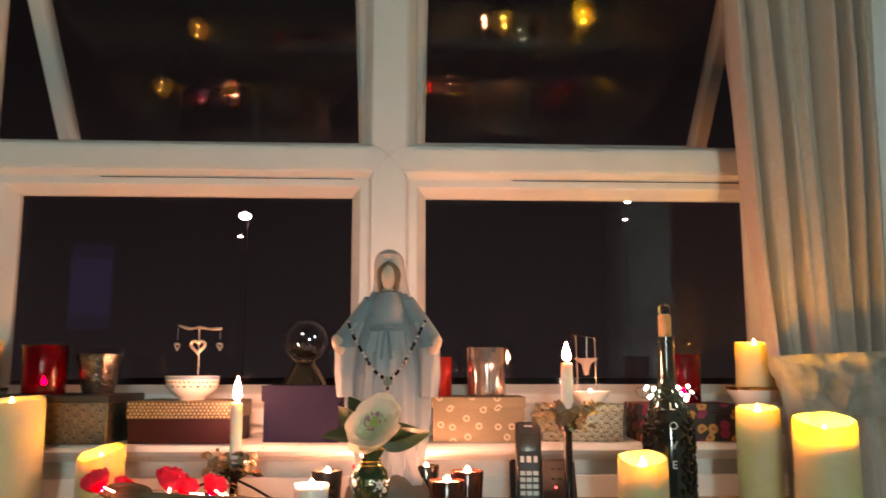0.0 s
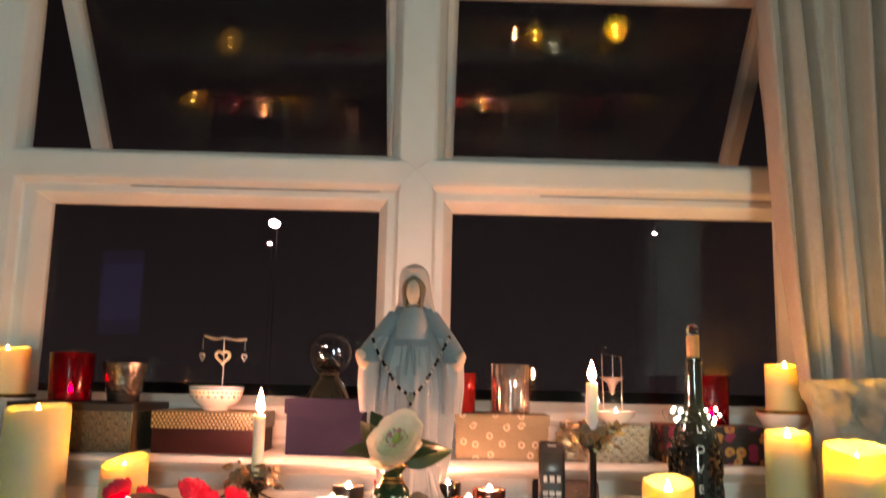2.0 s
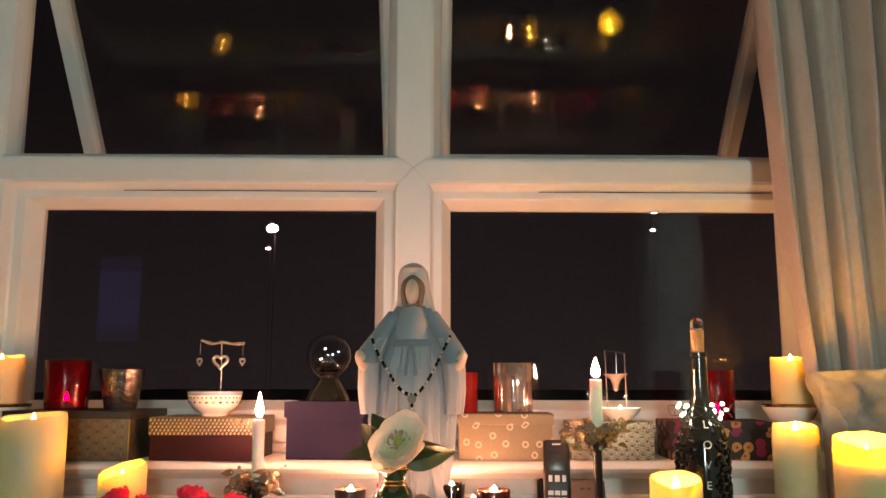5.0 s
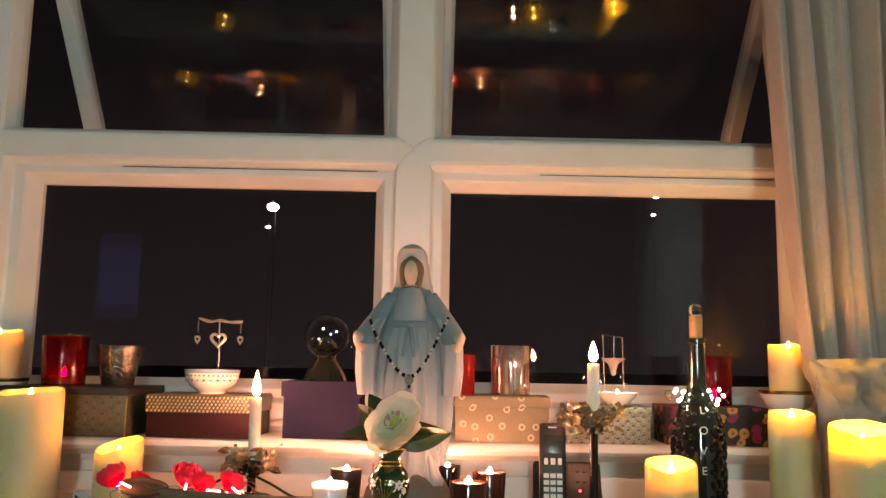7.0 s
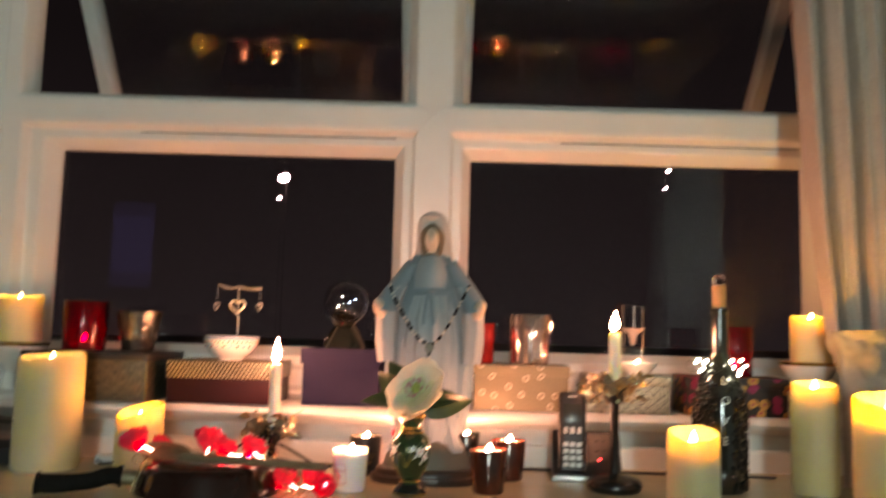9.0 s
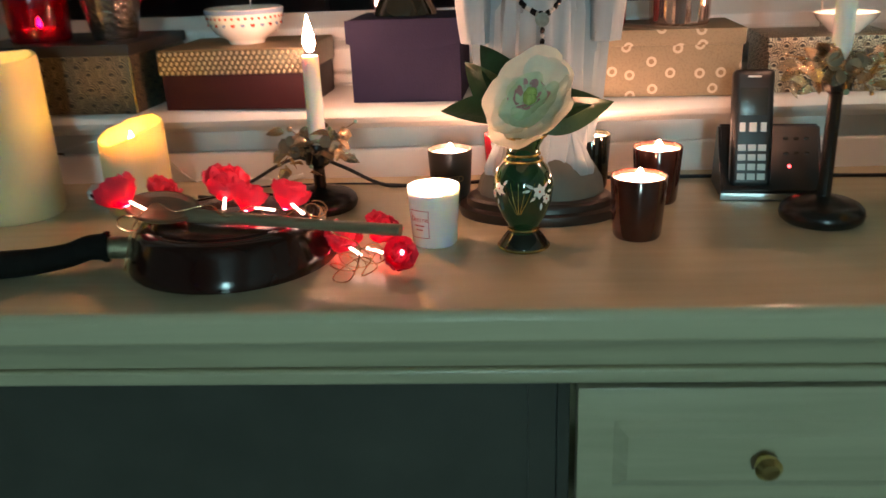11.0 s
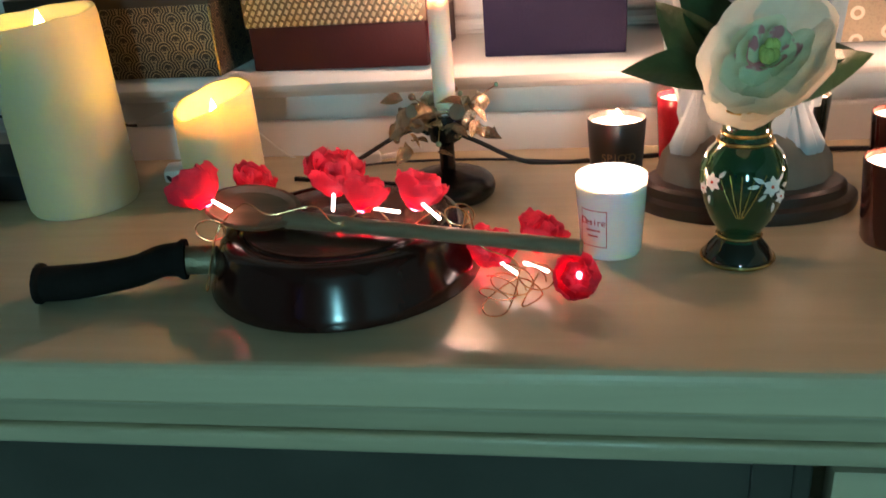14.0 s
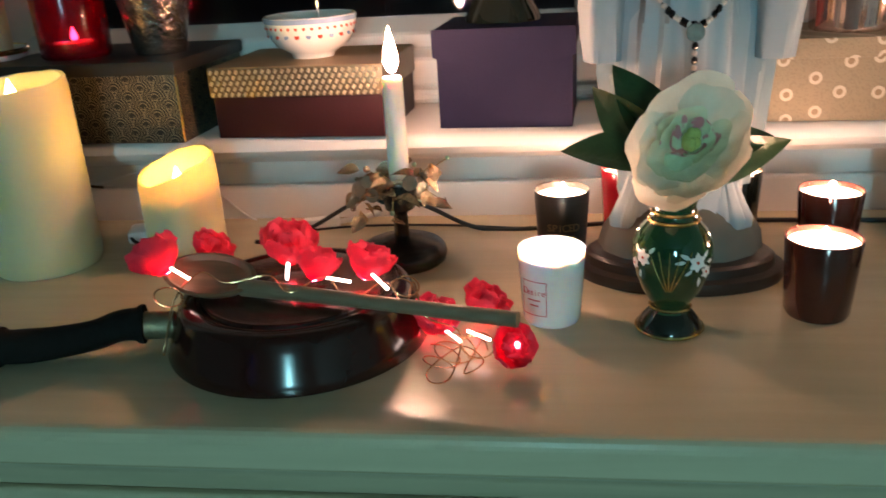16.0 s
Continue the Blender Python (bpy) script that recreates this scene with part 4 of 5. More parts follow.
# ---- boxes on the sill ----


def gift_box(name, x0, x1, y0, depth, z0, h, lid_h, mat_body, mat_lid, label, over=0.003):
    w = x1 - x0
    t = thing(name, (x0 + x1) / 2, y0, z0, label, "box", "boxes on the sill")
    part("body", B(-w / 2 + over, w / 2 - over, over, depth - over, 0, h - 0.004, 0.0015), mat_body, t)
    part("lid", B(-w / 2, w / 2, 0, depth, h - lid_h, h, 0.002), mat_lid, t)
    return t


SZ = 0.9165
t = gift_box("gift_box", -0.115, 0.149, 2.062, 0.20, SZ, 0.098, 0.016, SCALLOP, PAPER_DARK, "dark card box with a gold scallop print")
part("trim_cord", tube([(0.1305, 0.002, 0.002), (0.1305, 0.002, 0.080)], 0.0013, 6), GOLD, t, "beaded gold corner trim")
t = gift_box("gift_box", 0.178, 0.394, 2.084, 0.17, SZ, 0.084, 0.034, PAPER_RED, GOLD_SHADE, "oxblood card box with an embossed gold lid")
bm = bmesh.new()
for j in range(5):
    for i in range(26):
        cx = -0.1035 + 0.0082 * (i + 0.5 * (j % 2))
        cz = 0.0535 + 0.0066 * j
        if cx > 0.105:
            continue
        a = bm.verts.new((cx + 0.0008, -0.0042, cz - 0.0016))
        q = [bm.verts.new((cx - 0.0030, -0.0002, cz - 0.0012)), bm.verts.new((cx + 0.0004, -0.0002, cz - 0.0034)), bm.verts.new((cx + 0.0032, -0.0002, cz + 0.0014)), bm.verts.new((cx - 0.0004, -0.0002, cz + 0.0034))]
        for k in range(4):
            bm.faces.new((a, q[k], q[(k + 1) % 4]))
tagged(part("embossing", bm, GOLD_LIGHT, t, "embossed diamond relief", smooth=False), kind="stuff")
part("top_sheet", B(-0.107, 0.107, 0.001, 0.169, 0.0842, 0.0850), mat("gold_card", (0.30, 0.20, 0.09), 0.5, 0.3, 0.15, 60, 0.1), t)
t = gift_box("keepsake_box", 0.447, 0.611, 2.120, 0.15, SZ, 0.116, 0.030, PAPER_NAVY, PAPER_NAVY, "navy blue card box with a flap lid")
bm = bmesh.new()
va = [bm.verts.new((-0.083 + 0.166 * i / 16, -0.0022, 0.0995 - 0.0145 - 0.011 * math.sin(math.pi * i / 16) ** 0.7)) for i in range(17)]
vb = [bm.verts.new((-0.083 + 0.166 * i / 16, -0.0022, 0.1165)) for i in range(17)]
vc = [bm.verts.new((-0.083 + 0.166 * i / 16, 0.0006, 0.0995 - 0.0145 - 0.011 * math.sin(math.pi * i / 16) ** 0.7)) for i in range(17)]
for i in range(16):
    bm.faces.new((va[i], va[i + 1], vb[i + 1], vb[i]))
    bm.faces.new((vc[i], vc[i + 1], va[i + 1], va[i]))
part("flap", bm, PAPER_NAVY, t)
gift_box("gift_box", 0.800, 0.997, 2.130, 0.15, SZ, 0.092, 0.022, DAISY, DAISY, "ochre card box printed with white daisies")
gift_box("gift_box", 1.029, 1.203, 2.142, 0.13, SZ, 0.076, 0.020, SCALLOP_PALE, SCALLOP_PALE, "brown card box with a pale scallop print")
gift_box("gift_box", 1.232, 1.442, 2.156, 0.13, SZ, 0.078, 0.022, FLORAL, FLORAL, "black card box with an orange flower print")


# ---- votives and ornaments on the boxes ----
def votive(x, y, z, r0, r1, h, material, label, lit=True, crackle=False, colour=JARFLAME):
    t = thing("votive_glass", x, y, z, label, "votive holder", "votive glasses")
    part("glass", lathe([(0, 0), (r0 * 0.94, 0), (r0, 0.003), (r0 + (r1 - r0) * 0.5, h * 0.5), (r1, h - 0.001), (r1 * 0.985, h), (r1 * 0.96, h - 0.001), ((r0 + (r1 - r0) * 0.5) * 0.955, h * 0.5), (r0 * 0.93, 0.007), (0, 0.007)], 72,
                        radial=(lambda a, i: 1 + 0.010 * math.sin(11 * a) + 0.005 * math.sin(23 * a + 1)) if crackle else None), material, t)
    if lit:
        part("tea_light", lathe([(0, 0.0072), (r0 * 0.62, 0.0072), (r0 * 0.62, 0.018), (r0 * 0.56, 0.0185), (r0 * 0.5, 0.016), (0, 0.016)], 24), WAX, t)
        f = part("flame", flame_bm(0.018, 0.0045), colour, t)
        f.matrix_basis = pose(0, 0, 0.0185)
    return t


votive(-0.020, 2.135, SZ + 0.0985, 0.043, 0.046, 0.102, REDVOTIVE, "deep red glass votive holder, lit inside")
votive(0.092, 2.145, SZ + 0.0985, 0.032, 0.047, 0.084, SMOKE, "silvered glass votive holder, lit inside", crackle=True)
votive(0.817, 2.20, SZ + 0.0925, 0.024, 0.027, 0.084, REDMIRROR, "small red mirrored votive glass, lit", crackle=True)
votive(0.917, 2.20, SZ + 0.0925, 0.042, 0.044, 0.104, COPPERGLASS, "ribbed copper mirrored votive glass, lit inside", crackle=True)
votive(1.348, 2.215, SZ + 0.0785, 0.036, 0.038, 0.104, REDVOTIVE, "red glass votive holder, lit inside")

t = thing("patterned_bowl", 0.286, 2.165, SZ + 0.0852, "small white ceramic bowl with red and blue hearts", "bowl")
part("bowl", lathe([(0, 0), (0.026, 0), (0.028, 0.005), (0.031, 0.007), (0.045, 0.016), (0.0535, 0.029), (0.0575, 0.050), (0.056, 0.051), (0.0545, 0.049), (0.050, 0.029), (0.042, 0.018), (0.025, 0.010), (0, 0.009)], 44), CERAMIC, t)
for row, (zz, rr, step) in enumerate(((0.0385, 0.0556, 10), (0.0295, 0.0538, 15))):
    for i in range(int(360 / step)):
        a = radians(i * step)
        m = Matrix.Translation((rr * math.cos(a), rr * math.sin(a), zz)) @ pose(0, 0, 0, 0, 0, math.degrees(a)) @ pose(0, 0, 0, 0, 72, 0)
        bm = bmesh.new()
        s = 0.0022 if row == 0 else 0.0033
        bmesh.ops.create_cone(bm, cap_ends=True, segments=8, radius1=s, radius2=s * 0.9, depth=0.0006, matrix=m)
        part("painted_dot", bm, RED_INK if (row == 0 or i % 2 == 0) else BLUE_INK, t)
part("blue_band", lathe([(0.0566, 0.0435), (0.0570, 0.0458), (0.0578, 0.0492), (0.0572, 0.0496)], 44), BLUE_INK, t)

t = thing("heart_hanger", 0.296, 2.165, SZ + 0.095, "wire stand with hanging silver heart ornaments in a bowl", "ornament")
WIRE = mat("silver_wire", (0.62, 0.62, 0.62), 0.3, 0.8)
DRIFT = mat("silvered_twig", (0.35, 0.31, 0.27), 0.5, 0.4, 0.3, 90, 0.3)
part("rod", tube([(0, 0, -0.0), (0.002, 0, 0.07), (0.0, 0, 0.142)], 0.0012, 6), WIRE, t)
part("twig", tube(curve_pts([(-0.045, 0, 0.149), (-0.02, 0.002, 0.142), (0.0, 0, 0.145), (0.025, -0.002, 0.141), (0.05, 0, 0.143)], 18), 0.0033, 7, taper=lambda u: 0.7 + 0.5 * math.sin(9 * u) ** 2), DRIFT, t)


def heart_pts(s):
    return [Vector((s * 0.06 * 16 * math.sin(a) ** 3, 0, s * 0.06 * (13 * math.cos(a) - 5 * math.cos(2 * a) - 2 * math.cos(3 * a) - math.cos(4 * a)))) for a in [2 * math.pi * k / 28 for k in range(29)]]


for hx, s, rz in ((-0.045, 0.0085, 75), (0.0, 0.0155, 5), (0.047, 0.0085, 70)):
    m = pose(hx, -0.004, 0.104, 0, 0, rz)
    h = part("heart", tube([m @ p for p in heart_pts(s)], s * 0.22, 6, caps=False), WIRE, t, "silver heart pendant")
    part("thread", tube([(hx, -0.003, 0.118), (hx, -0.003, 0.143)], 0.0005, 5), WIRE, h)

t = thing("glass_globe", 0.520, 2.205, SZ + 0.1165, "clear glass globe ornament on a dark flared foot", "ornament")
part("foot", lathe([(0, 0), (0.047, 0), (0.046, 0.006), (0.034, 0.030), (0.022, 0.048), (0.024, 0.056), (0, 0.056)], 28), DARKGLASS, t)
part("globe", lathe([(0.0, 0.056)] + [(0.049 * math.sin(a), 0.096 - 0.049 * math.cos(a)) for a in [0.35 + i * 0.185 for i in range(15)]] + [(0, 0.145)], 32), pane_glass("thin_globe_glass", (0.80, 0.80, 0.82)), t)
# Emissive dots added for the white and cyan glints in the globe
for gx, gy, gz, gm in ((0.012, -0.02, 0.098, CYAN_GLINT), (-0.014, -0.016, 0.088, LEDWHITE), (0.022, -0.008, 0.104, CYAN_GLINT), (-0.004, -0.024, 0.110, LEDWHITE), (-0.020, 0.004, 0.080, CYAN_GLINT)):
    part("glint_dot", ball(bmesh.new(), (gx, gy, gz), 0.0013, 1), gm, t)
part("contents", lathe([(0, 0.058), (0.022, 0.060), (0.030, 0.068), (0.022, 0.080), (0.010, 0.094), (0, 0.100)], 20), DARKGLASS, t)

t = thing("shallow_dish", 1.140, 2.185, SZ + 0.0765, "shallow white dish holding a lit tea light", "dish")
part("dish", lathe([(0, 0), (0.020, 0), (0.022, 0.003), (0.038, 0.018), (0.043, 0.027), (0.041, 0.027), (0.034, 0.017), (0.018, 0.006), (0, 0.005)], 36), CERAMIC, t)
part("tea_light", lathe([(0, 0.0055), (0.016, 0.0055), (0.016, 0.020), (0.0145, 0.0203), (0.013, 0.018), (0, 0.018)], 24), WAX, t)
f = part("flame", flame_bm(0.014, 0.004), JARFLAME, t)
f.matrix_basis = pose(0, 0, 0.019)
t = thing("wire_frame_ornament", 1.140, 2.235, SZ + 0.0765, "thin wire frame ornament with a small pale blossom", "ornament")
part("frame", tube([(-0.018, 0, 0), (-0.022, 0, 0.148), (0.020, 0, 0.142), (0.022, 0, 0.0)], 0.0009, 6), DRIFT, t)
part("blossom", lathe([(0, 0.060), (0.005, 0.062), (0.0075, 0.076), (0.011, 0.086), (0.019, 0.098), (0.017, 0.098), (0.008, 0.086), (0, 0.080)], 20, radial=lambda a, i: 1 + (0.45 * math.cos(2 * a) if 4 <= i <= 5 else 0)), mat("pale_resin", (0.17, 0.155, 0.15), 0.5), t, "pale two-petalled blossom pendant")
part("thread", tube([(0.002, 0, 0.088), (0.002, 0, 0.144)], 0.0006, 5), WIRE, t)


# ---- statue ----
def statue(x, y):
    bm = bmesh.new()

    def loft(rings, seg=40, mi=0, folds=0.0, nf=9, ph=0.0, close=True, hood=0.0):
        rows = []
        for (z, cx, cy, rx, ry) in rings:
            row = []
            for k in range(seg):
                a = 2 * math.pi * k / seg
                s = 1 + folds * (math.sin(nf * a + ph + 2.0 * math.sin(z * 9)) * 0.6 + 0.4 * math.sin((nf * 2 + 1) * a + z * 30))
                if z < 0.481:
                    s *= 1 - hood * math.exp(-((a - 1.5 * math.pi) / 0.92) ** 2)
                row.append(bm.verts.new((cx + rx * s * math.cos(a), cy + ry * s * math.sin(a), z)))
            rows.append(row)
        fs = []
        for a, b in zip(rows, rows[1:]):
            for k in range(seg):
                j = (k + 1) % seg
                fs.append(bm.faces.new((a[k], a[j], b[j], b[k])))
        if close:
            fs.append(bm.faces.new(rows[0]))
            fs.append(bm.faces.new(rows[-1]))
        for f in fs:
            f.material_index = mi

    # oval plinth in two steps and the rock
    loft([(0.0, 0, -0.015, 0.102, 0.066), (0.006, 0, -0.015, 0.104, 0.068), (0.012, 0, -0.015, 0.103, 0.067), (0.014, 0, -0.015, 0.094, 0.059), (0.022, 0, -0.015, 0.093, 0.058), (0.025, 0, -0.015, 0.089, 0.055)], 48, 0)
    loft([(0.0255, 0.0, -0.01, 0.080, 0.048), (0.045, 0.0, -0.01, 0.076, 0.047), (0.065, 0.002, -0.007, 0.062, 0.041), (0.080, 0.002, 0.0, 0.038, 0.028)], 36, 1, 0.05, 5)
    # gown with long folds, smooth bodice above the sash
    loft([(0.066, -0.002, -0.005, 0.052, 0.036), (0.085, -0.002, -0.004, 0.056, 0.036), (0.12, 0, 0, 0.056, 0.036), (0.18, 0, 0, 0.056, 0.037), (0.25, 0, 0, 0.054, 0.037), (0.30, 0, 0, 0.049, 0.036),
          (0.335, 0, 0, 0.041, 0.033), (0.345, 0, 0, 0.038, 0.031)], 72, 3, 0.12, 13)
    loft([(0.338, 0, -0.001, 0.037, 0.0325), (0.350, 0, -0.002, 0.036, 0.033), (0.368, 0, -0.003, 0.035, 0.034), (0.388, 0, -0.003, 0.031, 0.032), (0.402, 0, -0.002, 0.025, 0.026), (0.410, 0, -0.002, 0.020, 0.021), (0.416, 0, -0.003, 0.016, 0.017)], 48, 3)
    loft([(0.339, 0, -0.002, 0.0385, 0.0345), (0.342, 0, -0.002, 0.0395, 0.0355), (0.350, 0, -0.002, 0.0385, 0.0355), (0.352, 0, -0.002, 0.0365, 0.0340)], 48, 2, 0.01, 9)
    # mantle falling behind and at both sides
    loft([(0.085, 0.004, 0.016, 0.062, 0.030), (0.14, 0.0, 0.014, 0.074, 0.030), (0.20, 0, 0.012, 0.081, 0.030), (0.27, 0, 0.010, 0.080, 0.030), (0.33, 0, 0.008, 0.067, 0.030), (0.37, 0, 0.006, 0.053, 0.030),
          (0.40, 0, 0.013, 0.042, 0.022), (0.418, 0, 0.017, 0.034, 0.016)], 56, 2, 0.075, 11, 0.7)
    # sleeves and arms spread downwards
    for s in (-1, 1):
        pts = curve_pts([(s * 0.033, 0, 0.402), (s * 0.055, -0.006, 0.368), (s * 0.075, -0.018, 0.335), (s * 0.083, -0.026, 0.316)], 14)
        rows = []
        for i, p in enumerate(pts):
            u = i / 14
            rr = 0.020 + 0.010 * u
            rows.append([bm.verts.new((p.x + rr * 0.75 * math.cos(a), p.y + rr * 0.8 * math.sin(a), p.z + rr * 0.5 * math.sin(a + s * 0.6) * 0.6)) for a in [2 * math.pi * k / 20 for k in range(20)]])
        for a, b in zip(rows, rows[1:]):
            for k in range(20):
                bm.faces.new((a[k], a[(k + 1) % 20], b[(k + 1) % 20], b[k])).material_index = 2
        # hanging sleeve cloth
        loft([(0.214, s * 0.078, -0.007, 0.018, 0.017), (0.232, s * 0.079, -0.008, 0.019, 0.018), (0.26, s * 0.080, -0.012, 0.020, 0.020), (0.30, s * 0.079, -0.016, 0.020, 0.021), (0.33, s * 0.074, -0.016, 0.022, 0.020), (0.355, s * 0.060, -0.010, 0.018, 0.018)], 28, 3, 0.10, 6, s)
        # hand, a plain mitt turned out
        n0 = len(bm.verts)
        bmesh.ops.create_icosphere(bm, subdivisions=2, radius=0.0155, matrix=Matrix.Translation((s * 0.091, -0.038, 0.312)) @ pose(0, 0, 0, 25, s * 20, 0) @ Matrix.Diagonal((0.75, 0.7, 1.45, 1)))
        bm.verts.ensure_lookup_table()
        for f in {f for v in list(bm.verts)[n0:] for f in v.link_faces}:
            f.material_index = 5
    # veil as a hood, face set into it
    loft([(0.360, 0.002, 0.024, 0.046, 0.016), (0.385, 0.002, 0.021, 0.045, 0.019), (0.405, 0.002, 0.018, 0.041, 0.021), (0.43, 0.002, 0.012, 0.0345, 0.025), (0.45, 0.001, 0.006, 0.032, 0.029), (0.47, 0, 0.000, 0.0305, 0.030), (0.480, 0, -0.002, 0.0285, 0.029), (0.488, 0, -0.001, 0.024, 0.025), (0.496, 0, 0.002, 0.016, 0.017), (0.500, 0, 0.004, 0.006, 0.006)], 48, 4, 0.02, 7, 0.0, True, 0.62)
    for c, r, sc, mi in (((0.0, -0.006, 0.447), 0.0235, (1.02, 0.86, 1.30), 6), ((-0.0155, -0.0145, 0.436), 0.010, (0.62, 0.8, 2.3), 6), ((0.0155, -0.0145, 0.436), 0.010, (0.62, 0.8, 2.3), 6), ((0.0, -0.0130, 0.444), 0.0205, (0.74, 0.90, 1.24), 5), ((0.0, -0.0315, 0.4405), 0.0032, (0.7, 0.9, 1.7), 5), ((0.0, -0.006, 0.420), 0.013, (0.9, 0.9, 1.3), 5)):
        n0 = len(bm.verts)
        bmesh.ops.create_icosphere(bm, subdivisions=3, radius=r, matrix=Matrix.Translation(c) @ Matrix.Diagonal((*sc, 1)))
        bm.verts.ensure_lookup_table()
        for f in {f for v in list(bm.verts)[n0:] for f in v.link_faces}:
            f.material_index = mi
    # bodice panel, collar and knotted sash
    for c, r, sc, mi in (((0, -0.037, 0.345), 0.007, (1.5, 0.7, 0.9), 2),):
        n0 = len(bm.verts)
        bmesh.ops.create_icosphere(bm, subdivisions=3, radius=r, matrix=Matrix.Translation(c) @ Matrix.Diagonal((*sc, 1)))
        bm.verts.ensure_lookup_table()
        for f in {f for v in list(bm.verts)[n0:] for f in v.link_faces}:
            f.material_index = mi
    n0 = len(bm.faces)
    tube([(0.017 * math.cos(a * 0.2618), -0.004 + 0.018 * math.sin(a * 0.2618), 0.4155 + 0.001 * math.cos(a)) for a in range(25)], 0.0013, 6, bm)
    bm.faces.ensure_lookup_table()
    for f in bm.faces[n0:]:
        f.material_index = 6
    n0 = len(bm.faces)
    for s in (-1, 1):
        tube(curve_pts([(s * 0.002, -0.037, 0.345), (s * 0.006, -0.038, 0.32), (s * 0.010, -0.038, 0.285)], 8), 0.0035, 6, bm)
    bm.faces.ensure_lookup_table()
    for f in bm.faces[n0:]:
        f.material_index = 2
    # gown hem spreading over the rock at both sides
    for dx in (-0.050, 0.048):
        loft([(0.054, dx * 1.02, -0.026, 0.017, 0.013), (0.062, dx * 1.0, -0.026, 0.019, 0.015), (0.074, dx * 0.95, -0.023, 0.016, 0.014), (0.090, dx * 0.88, -0.018, 0.012, 0.012), (0.125, dx * 0.72, -0.010, 0.007, 0.008)], 32, 3, 0.14, 6, dx * 40)
    ob = part("statue", bm, [PLINTHWOOD, ROCK, MANTLE, GOWN, VEIL, SKIN, HAIR])
    ob.matrix_basis = pose(x, y, 0.80)
    return tagged(ob, "painted plaster robed statue with open arms on a dark oval plinth", "statue")


statue(0.720, 1.985)

# rosary hung over both arms
BEADDARK = mat("dark_bead", (0.006, 0.0055, 0.0055), 0.06, 0, 0.2, 50, 0)
BEADPALE = mat("crystal_bead", (0.62, 0.55, 0.48), 0.1, 0, 0.2, 50, 0, coat=0.6)
t = thing("rosary", 0.720, 1.985, 0.80, "dark and crystal bead rosary hung on the statue's arms", "rosary")
path = curve_pts([(px * 0.94, py, pz) for px, py, pz in [(-0.080, 0.004, 0.364), (-0.079, -0.026, 0.354), (-0.066, -0.040, 0.326), (-0.048, -0.043, 0.298), (-0.026, -0.044, 0.266), (-0.008, -0.046, 0.252), (0.004, -0.046, 0.249), (0.016, -0.046, 0.254), (0.036, -0.044, 0.280), (0.056, -0.042, 0.316), (0.074, -0.030, 0.352), (0.079, 0.004, 0.364)]], 58)
part("cord", tube(path, 0.0006, 5), BEADDARK, t)
shared = {}
for key, m_, r in (("d", BEADDARK, 0.0034), ("p", BEADPALE, 0.0030)):
    bm = ball(bmesh.new(), (0, 0, 0), r, 1, 1, 1, 1.25 if key == "d" else 1)
    o = part("bead", bm, m_, t)
    shared[key] = o.data
    o.matrix_basis = Matrix.Translation(path[0 if key == "d" else 1])
for i, p in enumerate(path[2:]):
    o = new("bead", shared["d" if i % 4 < 2 else "p"])
    o.parent = t
    o.matrix_basis = Matrix.Translation(p)
part("medal", lathe([(0, -0.0015), (0.008, -0.0015), (0.0085, 0), (0.008, 0.0015), (0, 0.0015)], 20, m=Matrix.Translation((0.003, -0.048, 0.243)) @ pose(0, 0, 0, 90)), mat("old_silver", (0.13, 0.14, 0.12), 0.5, 0.4, 0.3, 200, 0.2), t)
for i in range(6):
    o = new("bead", shared["d" if i % 2 == 0 else "p"])
    o.parent = t
    o.matrix_basis = Matrix.Translation((0.003, -0.047, 0.231 - i * 0.0065))
part("crucifix", box(box(bmesh.new(), 0.0010, 0.0042, -0.0485, -0.046, 0.166, 0.194, 0.0008), -0.0035, 0.0085, -0.0484, -0.0461, 0.181, 0.1845, 0.0008), BEADDARK, t)

# ---- vase with the silk peony ----
t = thing("vase", 0.703, 1.838, 0.80, "dark green glass vase with gilt bands and painted flowers", "vase")
prof = [(0, 0), (0.0285, 0), (0.0300, 0.003), (0.0295, 0.006), (0.0245, 0.013), (0.0185, 0.020), (0.0165, 0.024), (0.0190, 0.029), (0.0260, 0.040), (0.0325, 0.056), (0.0355, 0.072), (0.0350, 0.084), (0.0300, 0.097), (0.0215, 0.106), (0.0185, 0.112), (0.0195, 0.122), (0.0270, 0.134), (0.0255, 0.135), (0.0170, 0.122), (0, 0.118)]
t.scale = (0.95, 0.95, 0.97)
part("body", lathe(prof[5:], 40), GREENGLASS, t)
part("foot", lathe(prof[:6], 40), DARKGLASS, t, "near-black glass foot")
for r, z in ((0.0302, 0.003), (0.0180, 0.0235), (0.0220, 0.1062), (0.0190, 0.1130), (0.0268, 0.1345)):
    part("gilt_band", tube([(r * math.cos(k * 0.1963), r * math.sin(k * 0.1963), z) for k in range(33)], 0.0016, 6, caps=False), GOLD, t)
WHITE_ENAMEL = mat("white_enamel", (0.75, 0.70, 0.68), 0.3, 0, 0.1, 100, 0)
